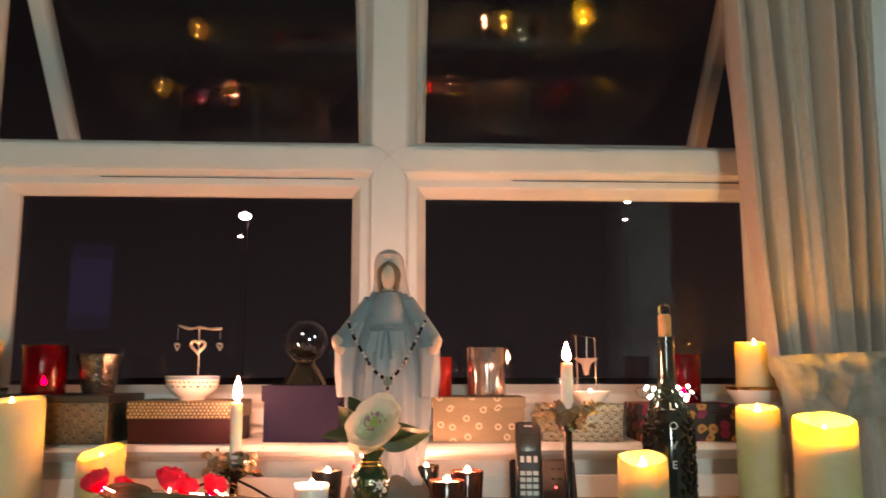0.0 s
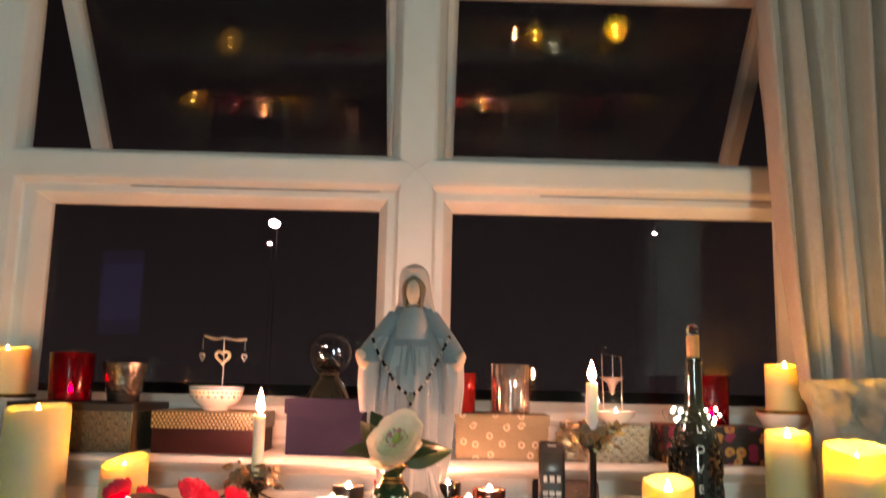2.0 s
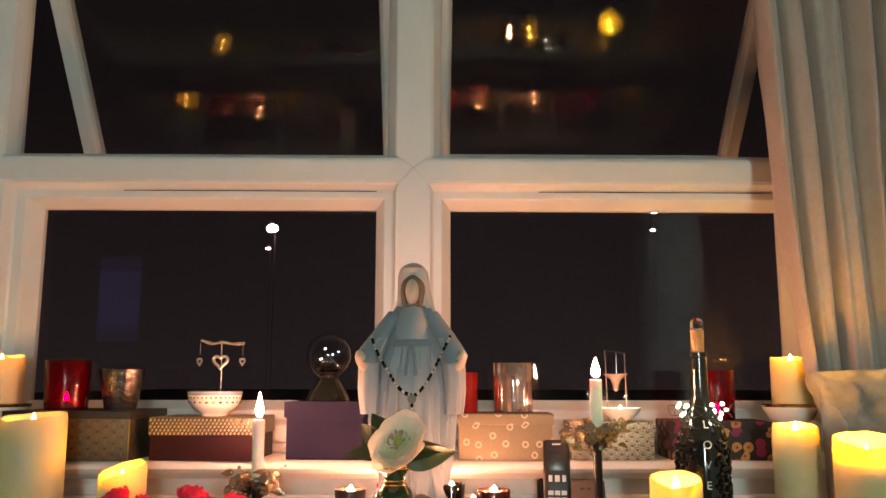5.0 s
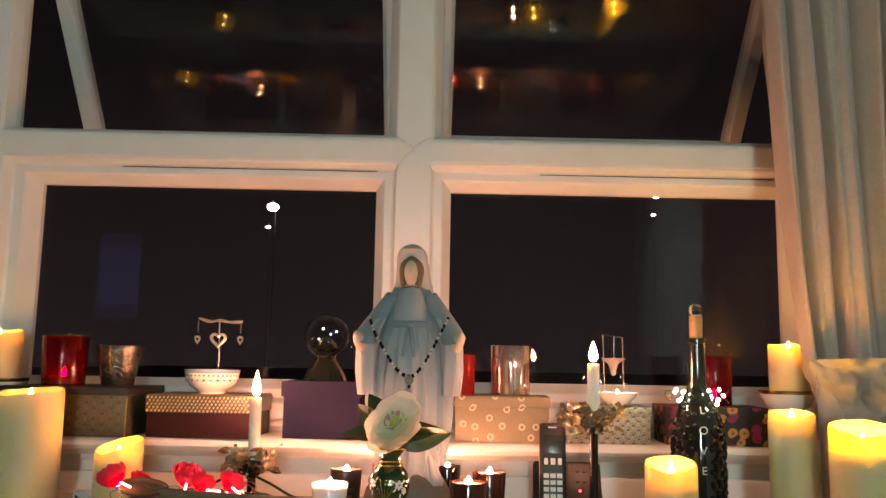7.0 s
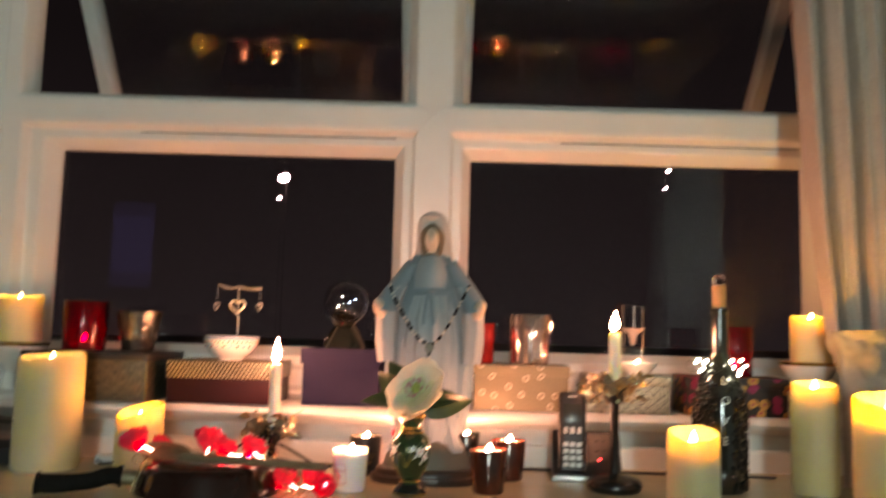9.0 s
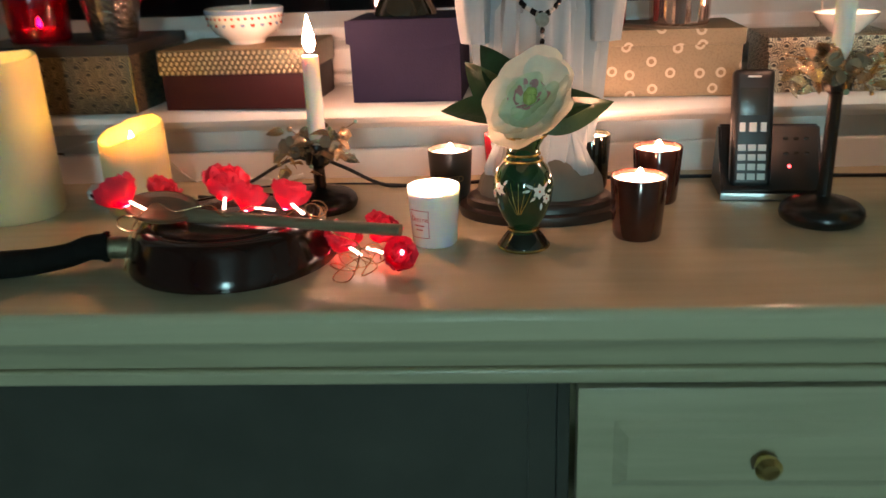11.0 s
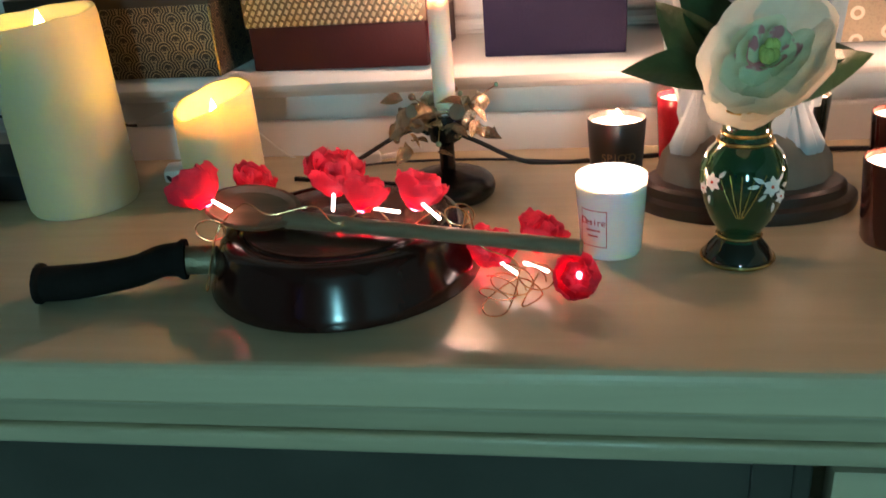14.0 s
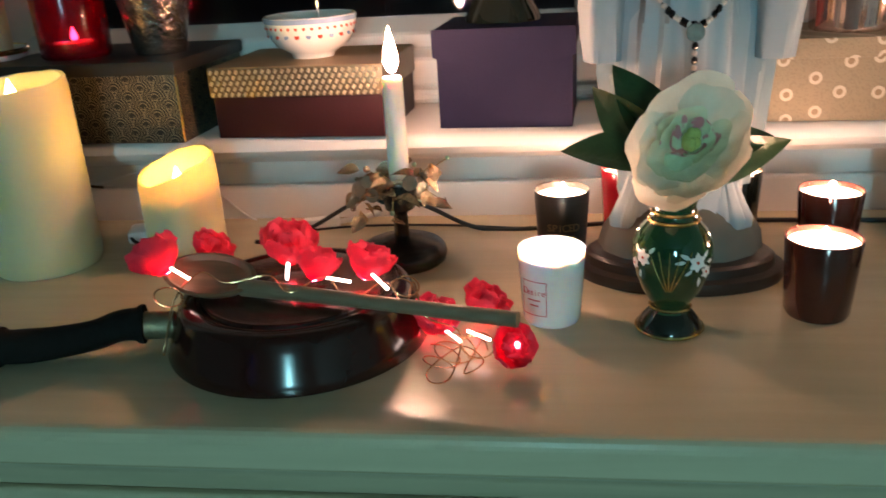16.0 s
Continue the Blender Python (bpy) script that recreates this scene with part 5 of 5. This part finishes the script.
for a_deg, z, s in ((302, 0.076, 1.0), (318, 0.066, 0.7), (222, 0.078, 0.9), (205, 0.070, 0.6)):
    a = radians(a_deg)
    for k in range(6):
        b = k * math.pi / 3
        m = Matrix.Translation((0.0352 * math.cos(a), 0.0352 * math.sin(a), z)) @ pose(0, 0, 0, 90, 0, a_deg + 90) @ pose(0, 0, 0, 0, 0, math.degrees(b))
        part("painted_petal", leaf_bm(0.009 * s, 0.006 * s, 0.1, 0.1, 4, m @ pose(0, 0, 0.0012)), WHITE_ENAMEL, t)
    part("painted_heart", ball(bmesh.new(), (0.0362 * math.cos(a), 0.0362 * math.sin(a), z), 0.0018 * s, 1), RED_INK, t)
for a_deg, z, lean, s in ((290, 0.080, 60, 1.0), (284, 0.078, 100, 0.9), (294, 0.070, 130, 0.8), (312, 0.079, -50, 0.9), (322, 0.074, -90, 0.8), (232, 0.083, -40, 0.8), (212, 0.082, 40, 0.7), (306, 0.062, 180, 0.9), (218, 0.066, 170, 0.8)):
    a = radians(a_deg)
    m = Matrix.Translation((0.0358 * math.cos(a), 0.0358 * math.sin(a), z)) @ pose(0, 0, 0, 90, 0, a_deg + 90) @ pose(0, 0, 0, 0, 0, lean)
    part("painted_leaf", leaf_bm(0.010 * s, 0.0034 * s, 0.15, 0.1, 4, m), WHITE_ENAMEL, t)
for off in (-0.22, -0.11, 0, 0.11, 0.22):
    a = radians(262) + off * 0.3
    part("gilt_scroll", tube(curve_pts([(0.0345 * math.cos(a), 0.0345 * math.sin(a), 0.050), (0.0362 * math.cos(a + off), 0.0362 * math.sin(a + off), 0.066), (0.0352 * math.cos(a + off * 2.2), 0.0352 * math.sin(a + off * 2.2), 0.086)], 8), 0.0004, 5), GOLD, t)

fl = thing("silk_peony", 0.703, 1.838, 0.915, "cream silk peony with pink streaks and dark leaves", "flower")
part("stem", tube(curve_pts([(0, 0, 0.004), (0.002, -0.002, 0.02), (0.006, -0.012, 0.045)], 8), 0.003, 7), LEAF, fl)


def petal_bm(length, width, cup, m, seed, thick=0.0006):
    bm = bmesh.new()
    rows = []
    n = 10
    for i in range(n + 1):
        u = i / n
        w = width * min(1.0, 0.25 + 1.5 * u) * (math.sqrt(max(0.02, 1 - ((u - 0.5) / 0.5) ** 4)) if u > 0.5 else 1.0)
        row = []
        for k in range(9):
            s = (k - 4) / 4
            ang = cup * u
            yy = length * (math.sin(ang) / cup if cup > 1e-3 else u)
            zz = length * ((1 - math.cos(ang)) / cup if cup > 1e-3 else 0)
            zz += abs(s) ** 2 * w * 0.35 + 0.0022 * math.sin(k * 1.7 + i * 0.9 + seed) * u * u
            row.append(bm.verts.new(m @ Vector((s * w * 0.5, yy, zz))))
        rows.append(row)
    for a, b in zip(rows, rows[1:]):
        for k in range(8):
            bm.faces.new((a[k], a[k + 1], b[k + 1], b[k]))
    return bm


def petal_shell(radius, top, half, m, seed):
    """A rounded petal: a patch of a thin bowl with a soft wavy rim."""
    bm = bmesh.new()
    rows = []
    for i in range(13):
        u = i / 12
        row = []
        for k in range(13):
            s = (k - 6) / 6
            th = u * top * (1 - 0.30 * s ** 4) + 0.05
            ph = s * half
            r = radius * (1 + 0.05 * u * u * math.sin(3.1 * s + seed) + 0.025 * u * math.sin(9 * s + 2.3 * seed) + 0.10 * max(0.0, u - 0.75))
            row.append(bm.verts.new(m @ Vector((r * math.sin(th) * math.sin(ph), r * math.sin(th) * math.cos(ph), -r * math.cos(th)))))
        rows.append(row)
    for a, b in zip(rows, rows[1:]):
        for k in range(12):
            bm.faces.new((a[k], a[k + 1], b[k + 1], b[k]))
    return bm


head = Matrix.Translation((0.006, -0.036, 0.066)) @ pose(0, 0, 0, 0, -50, 0) @ Matrix.Diagonal((1.05, 0.88, 0.78, 1)) @ pose(0, 0, 0, 0, 50, 0) @ pose(0, 0, 0, 52, -6, 0)
rnd = random.Random(5)
for ring, (cnt, rad, top, half) in enumerate(((5, 0.0540, 1.34, 0.92), (5, 0.0470, 1.22, 0.80), (4, 0.0370, 1.16, 0.85), (4, 0.0265, 1.12, 0.80), (3, 0.0175, 1.30, 0.85))):
    for k in range(cnt):
        a = 360 / cnt * k + ring * 47 + rnd.uniform(-12, 12)
        m = head @ pose(0, 0, 0.001 * ring, 0, 0, a) @ pose(0, 0, 0, rnd.uniform(-8, 8), 0, 0) @ Matrix.Scale(rnd.uniform(0.94, 1.06), 4)
        part("petal", petal_shell(rad, top * rnd.uniform(0.90, 1.12), half, m, k + ring * 7), (PETAL, PETAL, PETAL_GREEN, PETAL_PINK, PETAL_PINK)[ring], fl)
bm = bmesh.new()
for k in range(7):
    a = k * 0.9
    ball(bm, head @ Vector((0.003 + 0.0046 * math.cos(a) * (k > 0), 0.0046 * math.sin(a) * (k > 0), -0.0085 + 0.0012 * (k % 3))), 0.0042, 2, 1.0, 1.0, 1.45)
part("flower_heart", bm, POLLEN, fl)
for ang, ln, back, tw in ((166, 0.098, 0.10, 35), (144, 0.100, 0.25, -25), (118, 0.106, 0.35, 15), (21, 0.090, 0.15, -30), (3, 0.104, 0.05, 28)):
    yv = Vector((math.cos(radians(ang)), back, math.sin(radians(ang)))).normalized()
    zv = (Vector((0, -1, 0.25)) - yv * yv.dot(Vector((0, -1, 0.25)))).normalized()
    m = Matrix.Translation((0, 0.034, 0.026)) @ Matrix((yv.cross(zv), yv, zv)).transposed().to_4x4() @ pose(0, 0, 0, 0, tw, 0)
    part("leaf", leaf_bm(ln * 1.0, 0.045, 0.26, 0.34, 12, m), LEAF, fl)

# ---- frying pan, spoon and rose lights ----
PX, PY = 0.372, 1.804
t = thing("frying_pan", PX, PY, 0.80, "dark enamel frying pan lying upside down on the sideboard", "frying pan")
part("pan", lathe([(0.1165, 0.0), (0.1183, 0.0012), (0.1186, 0.0035), (0.1150, 0.0135), (0.1113, 0.0236), (0.1077, 0.0335), (0.1052, 0.0400), (0.1030, 0.0435), (0.0990, 0.0463), (0.0945, 0.0477), (0.0910, 0.0482), (0.0893, 0.0478), (0.0880, 0.0455), (0.0850, 0.0455), (0.0838, 0.0478), (0.0, 0.0482)], 72), IRON, t)
part("base_disc", lathe([(0.0, 0.0493), (0.030, 0.0493), (0.031, 0.0490), (0.033, 0.0490), (0.034, 0.0493), (0.079, 0.0491), (0.082, 0.0483)], 48), PANBASE, t, "worn brownish base plate")
part("ferrule", tube([Vector((-0.106, -0.034, 0.022)), Vector((-0.138, -0.045, 0.025))], 0.0125, 16), mat("ferrule_steel", (0.26, 0.21, 0.13), 0.45, 0.7, 0.4, 80, 0.3), t, "dull metal ferrule")
pts = curve_pts([(-0.130, -0.042, 0.0255), (-0.150, -0.049, 0.0265), (-0.172, -0.056, 0.020), (-0.206, -0.067, 0.0165), (-0.236, -0.076, 0.0162), (-0.252, -0.080, 0.0175)], 26)
bm = tube(pts, 0.0158, 16, taper=lambda u: 1.12 if u < 0.06 else (0.98 - 0.12 * math.sin(math.pi * min(1, u * 1.4)) + (0.16 if u > 0.93 else 0)))
part("handle", bm, HANDLE, t, "black plastic handle")

t = thing("wooden_spoon", 0.0, 0.0, 0.0, "old dark wooden spoon resting across the upturned pan", "spoon")
A, Bp = Vector((0.335, 1.775, 0.858)), Vector((0.581, 1.727, 0.8575))
part("spoon_handle", tube([A + (Bp - A) * (i / 14) for i in range(15)], 0.0062, 12, taper=lambda u: 1.30 - 0.40 * min(1, u * 2.2) + 0.12 * u), SPOONWOOD, t)
bm = bmesh.new()
bmesh.ops.create_uvsphere(bm, u_segments=28, v_segments=14, radius=1)
for v in bm.verts:
    if v.co.z > 0:
        v.co.z *= -0.45 if (v.co.x ** 2 + v.co.y ** 2) < 0.72 else 0.15
bmesh.ops.transform(bm, verts=bm.verts, matrix=Matrix.Translation((0.300, 1.784, 0.866)) @ pose(0, 0, 0, 22, 4, -10) @ Matrix.Diagonal((0.047, 0.0265, 0.0125, 1)))
part("spoon_bowl", bm, SPOONBOWL, t)

lights = thing("rose_string_lights", 0.0, 0.0, 0.0, "string of lit red fabric rose lights on copper wire", "string lights")


def rose(px, py, pz, s, tx, ty, seed):
    rnd = random.Random(seed)
    base = Matrix.Translation((px, py, pz)) @ pose(0, 0, 0, tx, ty, rnd.uniform(0, 90)) @ Matrix.Diagonal((s, s, s, 1))
    bud = part("rose", lathe([(0, -0.012), (0.006, -0.010), (0.009, 0.0), (0.007, 0.009), (0.003, 0.011), (0, 0.010)], 12, m=base), ROSE_RED, lights, "red fabric rose, lit from inside")
    for ring, (cnt, ln, wd, cup, tilt) in enumerate(((6, 0.024, 0.026, 0.9, 22), (6, 0.024, 0.024, 1.1, 44), (5, 0.023, 0.020, 1.1, 64), (4, 0.021, 0.014, 1.0, 78))):
        for k in range(cnt):
            m = base @ pose(0, 0, -0.011, 0, 0, 360 / cnt * k + ring * 37 + rnd.uniform(-12, 12)) @ pose(0, 0.002, 0, tilt, 0, 0)
            part("rose_petal", petal_bm(ln, wd, cup, m, k + seed), ROSE_RED, bud)
    part("led", ball(bmesh.new(), base @ Vector((0, 0, -0.0055)), 0.0042 * s, 1), ROSELED, bud)
    if seed == 8:
        part("led_tip", ball(bmesh.new(), base @ Vector((0, 0, 0.0115)), 0.0027 * s, 1, 1, 1, 1.3), ROSECORE, bud, "glowing pink tip in the heart of the rose")


ROSES = ((0.250, 1.788, 0.878, 1.40, -20, -35, 1), (0.270, 1.852, 0.862, 1.2, 30, 10, 2), (0.362, 1.824, 0.878, 1.55, 10, 10, 3), (0.395, 1.803, 0.868, 1.20, -25, 20, 4),
         (0.443, 1.803, 0.871, 1.30, 0, 30, 5), (0.500, 1.796, 0.822, 1.25, 25, 0, 6), (0.540, 1.824, 0.824, 1.3, 10, 30, 7), (0.573, 1.752, 0.822, 1.08, 62, 15, 8))
for r in ROSES:
    rose(*r)
for a, b in (((0.266, 1.781, 0.872), (0.287, 1.772, 0.866)), ((0.366, 1.808, 0.868), (0.372, 1.786, 0.862)), ((0.407, 1.790, 0.862), (0.430, 1.785, 0.861)), ((0.449, 1.790, 0.866), (0.466, 1.774, 0.860)),
             ((0.512, 1.783, 0.818), (0.528, 1.768, 0.815)), ((0.531, 1.785, 0.817), (0.552, 1.772, 0.816))):
    part("led_tube", tube([a, b], 0.0014, 8), LEDROD, lights, "clear tube glowing white")
wire = curve_pts([(0.287, 1.772, 0.866), (0.275, 1.762, 0.850), (0.262, 1.752, 0.806), (0.268, 1.745, 0.8095), (0.272, 1.765, 0.846), (0.30, 1.768, 0.874), (0.325, 1.765, 0.866), (0.36, 1.776, 0.869), (0.385, 1.757, 0.862), (0.41, 1.778, 0.868), (0.44, 1.750, 0.860), (0.465, 1.772, 0.867), (0.488, 1.742, 0.859), (0.492, 1.762, 0.872), (0.505, 1.740, 0.852), (0.53, 1.755, 0.83), (0.525, 1.730, 0.803), (0.51, 1.722, 0.802), (0.505, 1.742, 0.803), (0.53, 1.760, 0.815), (0.55, 1.745, 0.810), (0.535, 1.735, 0.804), (0.545, 1.765, 0.818)], 200)
part("wire", tube(wire, 0.00065, 6), COPPER, lights, "thin copper wire")
for cx, cy, cz, r0, tl in ((0.482, 1.757, 0.868, 0.011, 60), (0.268, 1.763, 0.852, 0.012, 70), (0.522, 1.748, 0.812, 0.017, 35), (0.540, 1.752, 0.818, 0.014, 55), (0.513, 1.738, 0.806, 0.015, 15)):
    m = pose(cx, cy, cz, tl, 20, 30)
    part("wire_coil", tube([m @ Vector((r0 * math.cos(k * 0.3), r0 * 0.7 * math.sin(k * 0.3), 0.0006 * k)) for k in range(30)], 0.0006, 5), COPPER, lights)

# ---- cordless phone ----
t = thing("cordless_phone", 0.0, 0.0, 0.0, "black cordless phone standing in its answering base", "telephone")
t.matrix_basis = pose(1.026, 2.058, 0.80, 0, 0, -2)
bm = bmesh.new()
prof = [(-0.045, 0.0), (-0.045, 0.012), (-0.034, 0.020), (-0.010, 0.040), (0.010, 0.082), (0.016, 0.088), (0.028, 0.086), (0.045, 0.0)]
va = [bm.verts.new((-0.069, y, z)) for y, z in prof]
vb = [bm.verts.new((0.060, y, z)) for y, z in prof]
for i in range(len(prof)):
    j = (i + 1) % len(prof)
    bm.faces.new((va[i], va[j], vb[j], vb[i]))
bm.faces.new(va)
bm.faces.new(vb)
bmesh.ops.bevel(bm, geom=list(bm.edges), offset=0.003, segments=2, affect="EDGES")
part("base", bm, BLACKPLASTIC, t)
part("base_trim", B(-0.070, 0.061, -0.047, -0.0452, 0.001, 0.010, 0.0008), SILVERPLASTIC, t)
hs = new("handset")
hs.parent = t
hs.matrix_basis = pose(-0.032, -0.030, 0.014, -13, 0, 0)
part("handset_body", B(-0.0255, 0.0255, -0.010, 0.014, 0, 0.152, 0.008, 3), BLACKPLASTIC, hs)
part("side_trim", B(-0.0260, 0.0260, -0.004, 0.004, 0.002, 0.09, 0.002), SILVERPLASTIC, hs)
part("display", B(-0.017, 0.017, -0.0112, -0.0098, 0.093, 0.128, 0.0005), SCREEN, hs, "grey lcd display")
part("earpiece", B(-0.008, 0.008, -0.0112, -0.0098, 0.141, 0.1435, 0.0005), SILVERPLASTIC, hs)
for i in range(3):
    for j in range(4):
        part("key", B(-0.0178 + i * 0.0125, -0.0078 + i * 0.0125, -0.0115, -0.0097, 0.010 + j * 0.0125, 0.0182 + j * 0.0125, 0.0006), GREYKEY, hs, smooth=False)
for i, w in ((-0.0165, 0.007), (-0.0045, 0.009), (0.0095, 0.007)):
    part("soft_key", B(i, i + w, -0.0115, -0.0097, 0.072, 0.084, 0.0006), GREYKEY, hs, smooth=False)
for i in range(3):
    for j in range(2):
        part("base_key", ball(bmesh.new(), (0.016 + i * 0.013, -0.0035 + j * 0.0085, 0.053 + j * 0.0178), 0.004, 1, 1, 0.7, 0.7), SCREEN, t)
part("status_led", ball(bmesh.new(), (0.020, -0.0125, 0.0375), 0.0026, 1), LEDRED, t)

# ---- bottle with fairy lights ----
t = thing("decorated_bottle", 1.252, 1.975, 0.80, "dark glass bottle wound with beads, lettered and corked", "bottle")
part("bottle", lathe([(0, 0), (0.041, 0), (0.044, 0.005), (0.0445, 0.03), (0.0445, 0.150), (0.042, 0.175), (0.032, 0.205), (0.0195, 0.232), (0.0160, 0.250), (0.0150, 0.318), (0.0170, 0.320), (0.0170, 0.328), (0.0125, 0.328), (0, 0.326)], 40), DARKGLASS, t)
part("cork", lathe([(0.0105, 0.322), (0.0115, 0.330), (0.0125, 0.368), (0.0115, 0.370), (0, 0.370)], 24), CORK, t)
part("stopper_ball", lathe([(0, 0.366)] + [(0.0125 * math.sin(a), 0.380 - 0.0125 * math.cos(a)) for a in [0.3 + i * 0.24 for i in range(11)]] + [(0, 0.3925)], 20), CLEAR, t, "clear glass ball stopper")
rnd = random.Random(11)
bm1 = ball(bmesh.new(), (0, 0, 0), 0.0046, 2)
o = part("dark_bead", bm1, BEADDARK, t)
o.matrix_basis = pose(0.046, 0, 0.01)
for i in range(360):
    a = rnd.uniform(0.9 * math.pi, 2.1 * math.pi)
    z = rnd.uniform(0.004, 0.212)
    if abs((a - radians(268) + math.pi) % (2 * math.pi) - math.pi) < 0.30 and z < 0.206:
        continue
    r = 0.0460 if z < 0.16 else 0.0460 - (z - 0.16) * 0.36
    q = new("dark_bead", o.data)
    q.parent = t
    q.matrix_basis = pose(r * math.cos(a), r * math.sin(a), z)
for i, ch in enumerate("LOVE"):
    z = 0.198 - i * 0.0350
    r = 0.0362 if i == 0 else 0.0448
    a = radians(268)
    letters(ch, 0.020, WHITE_ENAMEL, t, Matrix.Translation(((r + 0.0005) * math.cos(a), (r + 0.0005) * math.sin(a), z)) @ pose(0, 0, 0, 90 - (22 if i == 0 else 0), 0, -2), "letter")
fs = thing("fairy_lights", 1.252, 1.975, 0.80, "tiny white fairy lights wound round the bottle neck", "string lights")
pts = [((0.044 + 0.014 * math.sin(k * 0.9)) * math.cos(k * 0.52), (0.044 + 0.014 * math.sin(k * 0.9)) * math.sin(k * 0.52), 0.222 + 0.012 * math.sin(k * 1.7)) for k in range(40)]
part("wire", tube(curve_pts(pts, 160), 0.0005, 5), CABLE, fs)
for k in range(1, 40, 3):
    part("led", ball(bmesh.new(), pts[k], 0.0030, 2), LEDWHITE, fs)

# ---- cables and adaptor on the sideboard ----
for ctrl, r, m_, lab in (([(0.13, 2.06, 0.803), (0.09, 2.02, 0.803), (0.075, 2.03, 0.812), (0.10, 2.05, 0.803)], 0.0022, CABLE, "loop of black cable"),
                         ([(0.235, 2.03, 0.803), (0.27, 2.03, 0.803), (0.31, 2.05, 0.820), (0.36, 2.06, 0.846), (0.40, 2.065, 0.851), (0.44, 2.07, 0.835), (0.50, 2.085, 0.803), (0.58, 2.09, 0.803), (0.70, 2.115, 0.803), (0.95, 2.125, 0.803), (1.4, 2.125, 0.803)], 0.0027, CABLE, "black power cable trailing behind the candles"),
                         ([(0.24, 2.055, 0.8022), (0.34, 2.09, 0.8022), (0.45, 2.098, 0.8022), (0.55, 2.09, 0.8022), (0.62, 2.105, 0.8022)], 0.0015, CABLE, "thin black cable lying along the wall"),
                         ([(-0.02, 2.10, 0.85), (0.06, 2.105, 0.87), (0.12, 2.11, 0.868), (0.19, 2.12, 0.803), (0.24, 2.10, 0.8025)], 0.0012, CABLE_W, "thin white cable under the sill"),
                         ([(-0.6, 2.068, 0.862), (-0.2, 2.092, 0.868), (0.0, 2.10, 0.85)], 0.002, CABLE, "black cable along the wall")):
    c = part("cable", tube(curve_pts(ctrl, 60), r, 7), m_)
    tagged(c, lab, "cable")
t = thing("power_plug", 0.30, 2.095, 0.80, "white plug and lead lying on the sideboard", "plug", rz=18)
part("plug_body", B(-0.025, 0.02, -0.008, 0.008, 0.0, 0.012, 0.003), CABLE_W, t)
part("lead_end", tube([(0.02, 0, 0.005), (0.05, 0.004, 0.006), (0.07, 0.012, 0.008)], 0.0035, 8), CABLE_W, t)
t = thing("router_box", -0.16, 2.015, 0.80, "low black electronic box behind the candles", "set-top box", rz=0)
part("case", B(-0.11, 0.11, -0.06, 0.07, 0.003, 0.034, 0.004), BLACKPLASTIC, t)
for sx in (-0.09, 0.09):
    part("foot", lathe([(0, 0), (0.007, 0), (0.007, 0.003), (0, 0.003)], 10, m=Matrix.Translation((sx, 0, 0))), BLACKPLASTIC, t)
t = thing("white_adaptor", 0.085, 2.045, 0.80, "small white adaptor with a lead behind the tall candle", "adaptor", rz=20)
part("case", B(-0.02, 0.02, -0.02, 0.02, 0.0, 0.016, 0.005), CABLE_W, t)

# ---- angel figurine at the far end ----
bm = bmesh.new()
# Ivory darkened in colour for the shadow the figurine stands in
ANG = [mat("shaded_ivory_resin", (0.36, 0.31, 0.25), 0.5, 0, 0.12, 30, 0.1), mat("yellow_resin", (0.46, 0.35, 0.14), 0.5, 0, 0.12, 30, 0.1), PLINTHWOOD]
lathe([(0, 0), (0.045, 0), (0.046, 0.012), (0.04, 0.018), (0, 0.018)], 28, bm)
for f in bm.faces:
    f.material_index = 2
n0 = len(bm.faces)
lathe([(0, 0.018), (0.034, 0.018), (0.033, 0.05), (0.028, 0.12), (0.030, 0.17), (0.036, 0.21), (0.032, 0.24), (0.014, 0.262), (0.011, 0.275), (0, 0.275)], 40, bm, radial=lambda a, i: 1 + 0.07 * math.sin(8 * a + i))
ball(bm, (0, 0, 0.297), 0.024, 3, 0.9, 0.95, 1.15)
n1 = len(bm.faces)
ball(bm, (0, 0.004, 0.312), 0.024, 3, 1.35, 1.1, 0.6)
ball(bm, (-0.038, -0.008, 0.30), 0.02, 2, 1.2, 0.8, 0.6)
bm.faces.ensure_lookup_table()
for f in bm.faces[n1:]:
    f.material_index = 1
for s in (-1, 1):
    ball(bm, (s * 0.038, -0.018, 0.215), 0.018, 2, 0.8, 0.9, 1.9)
fg = part("figurine", bm, ANG)
fg.matrix_basis = pose(-0.272, 1.905, 0.80)
tagged(fg, "ivory resin figurine with a yellow top on a dark base", "figurine")
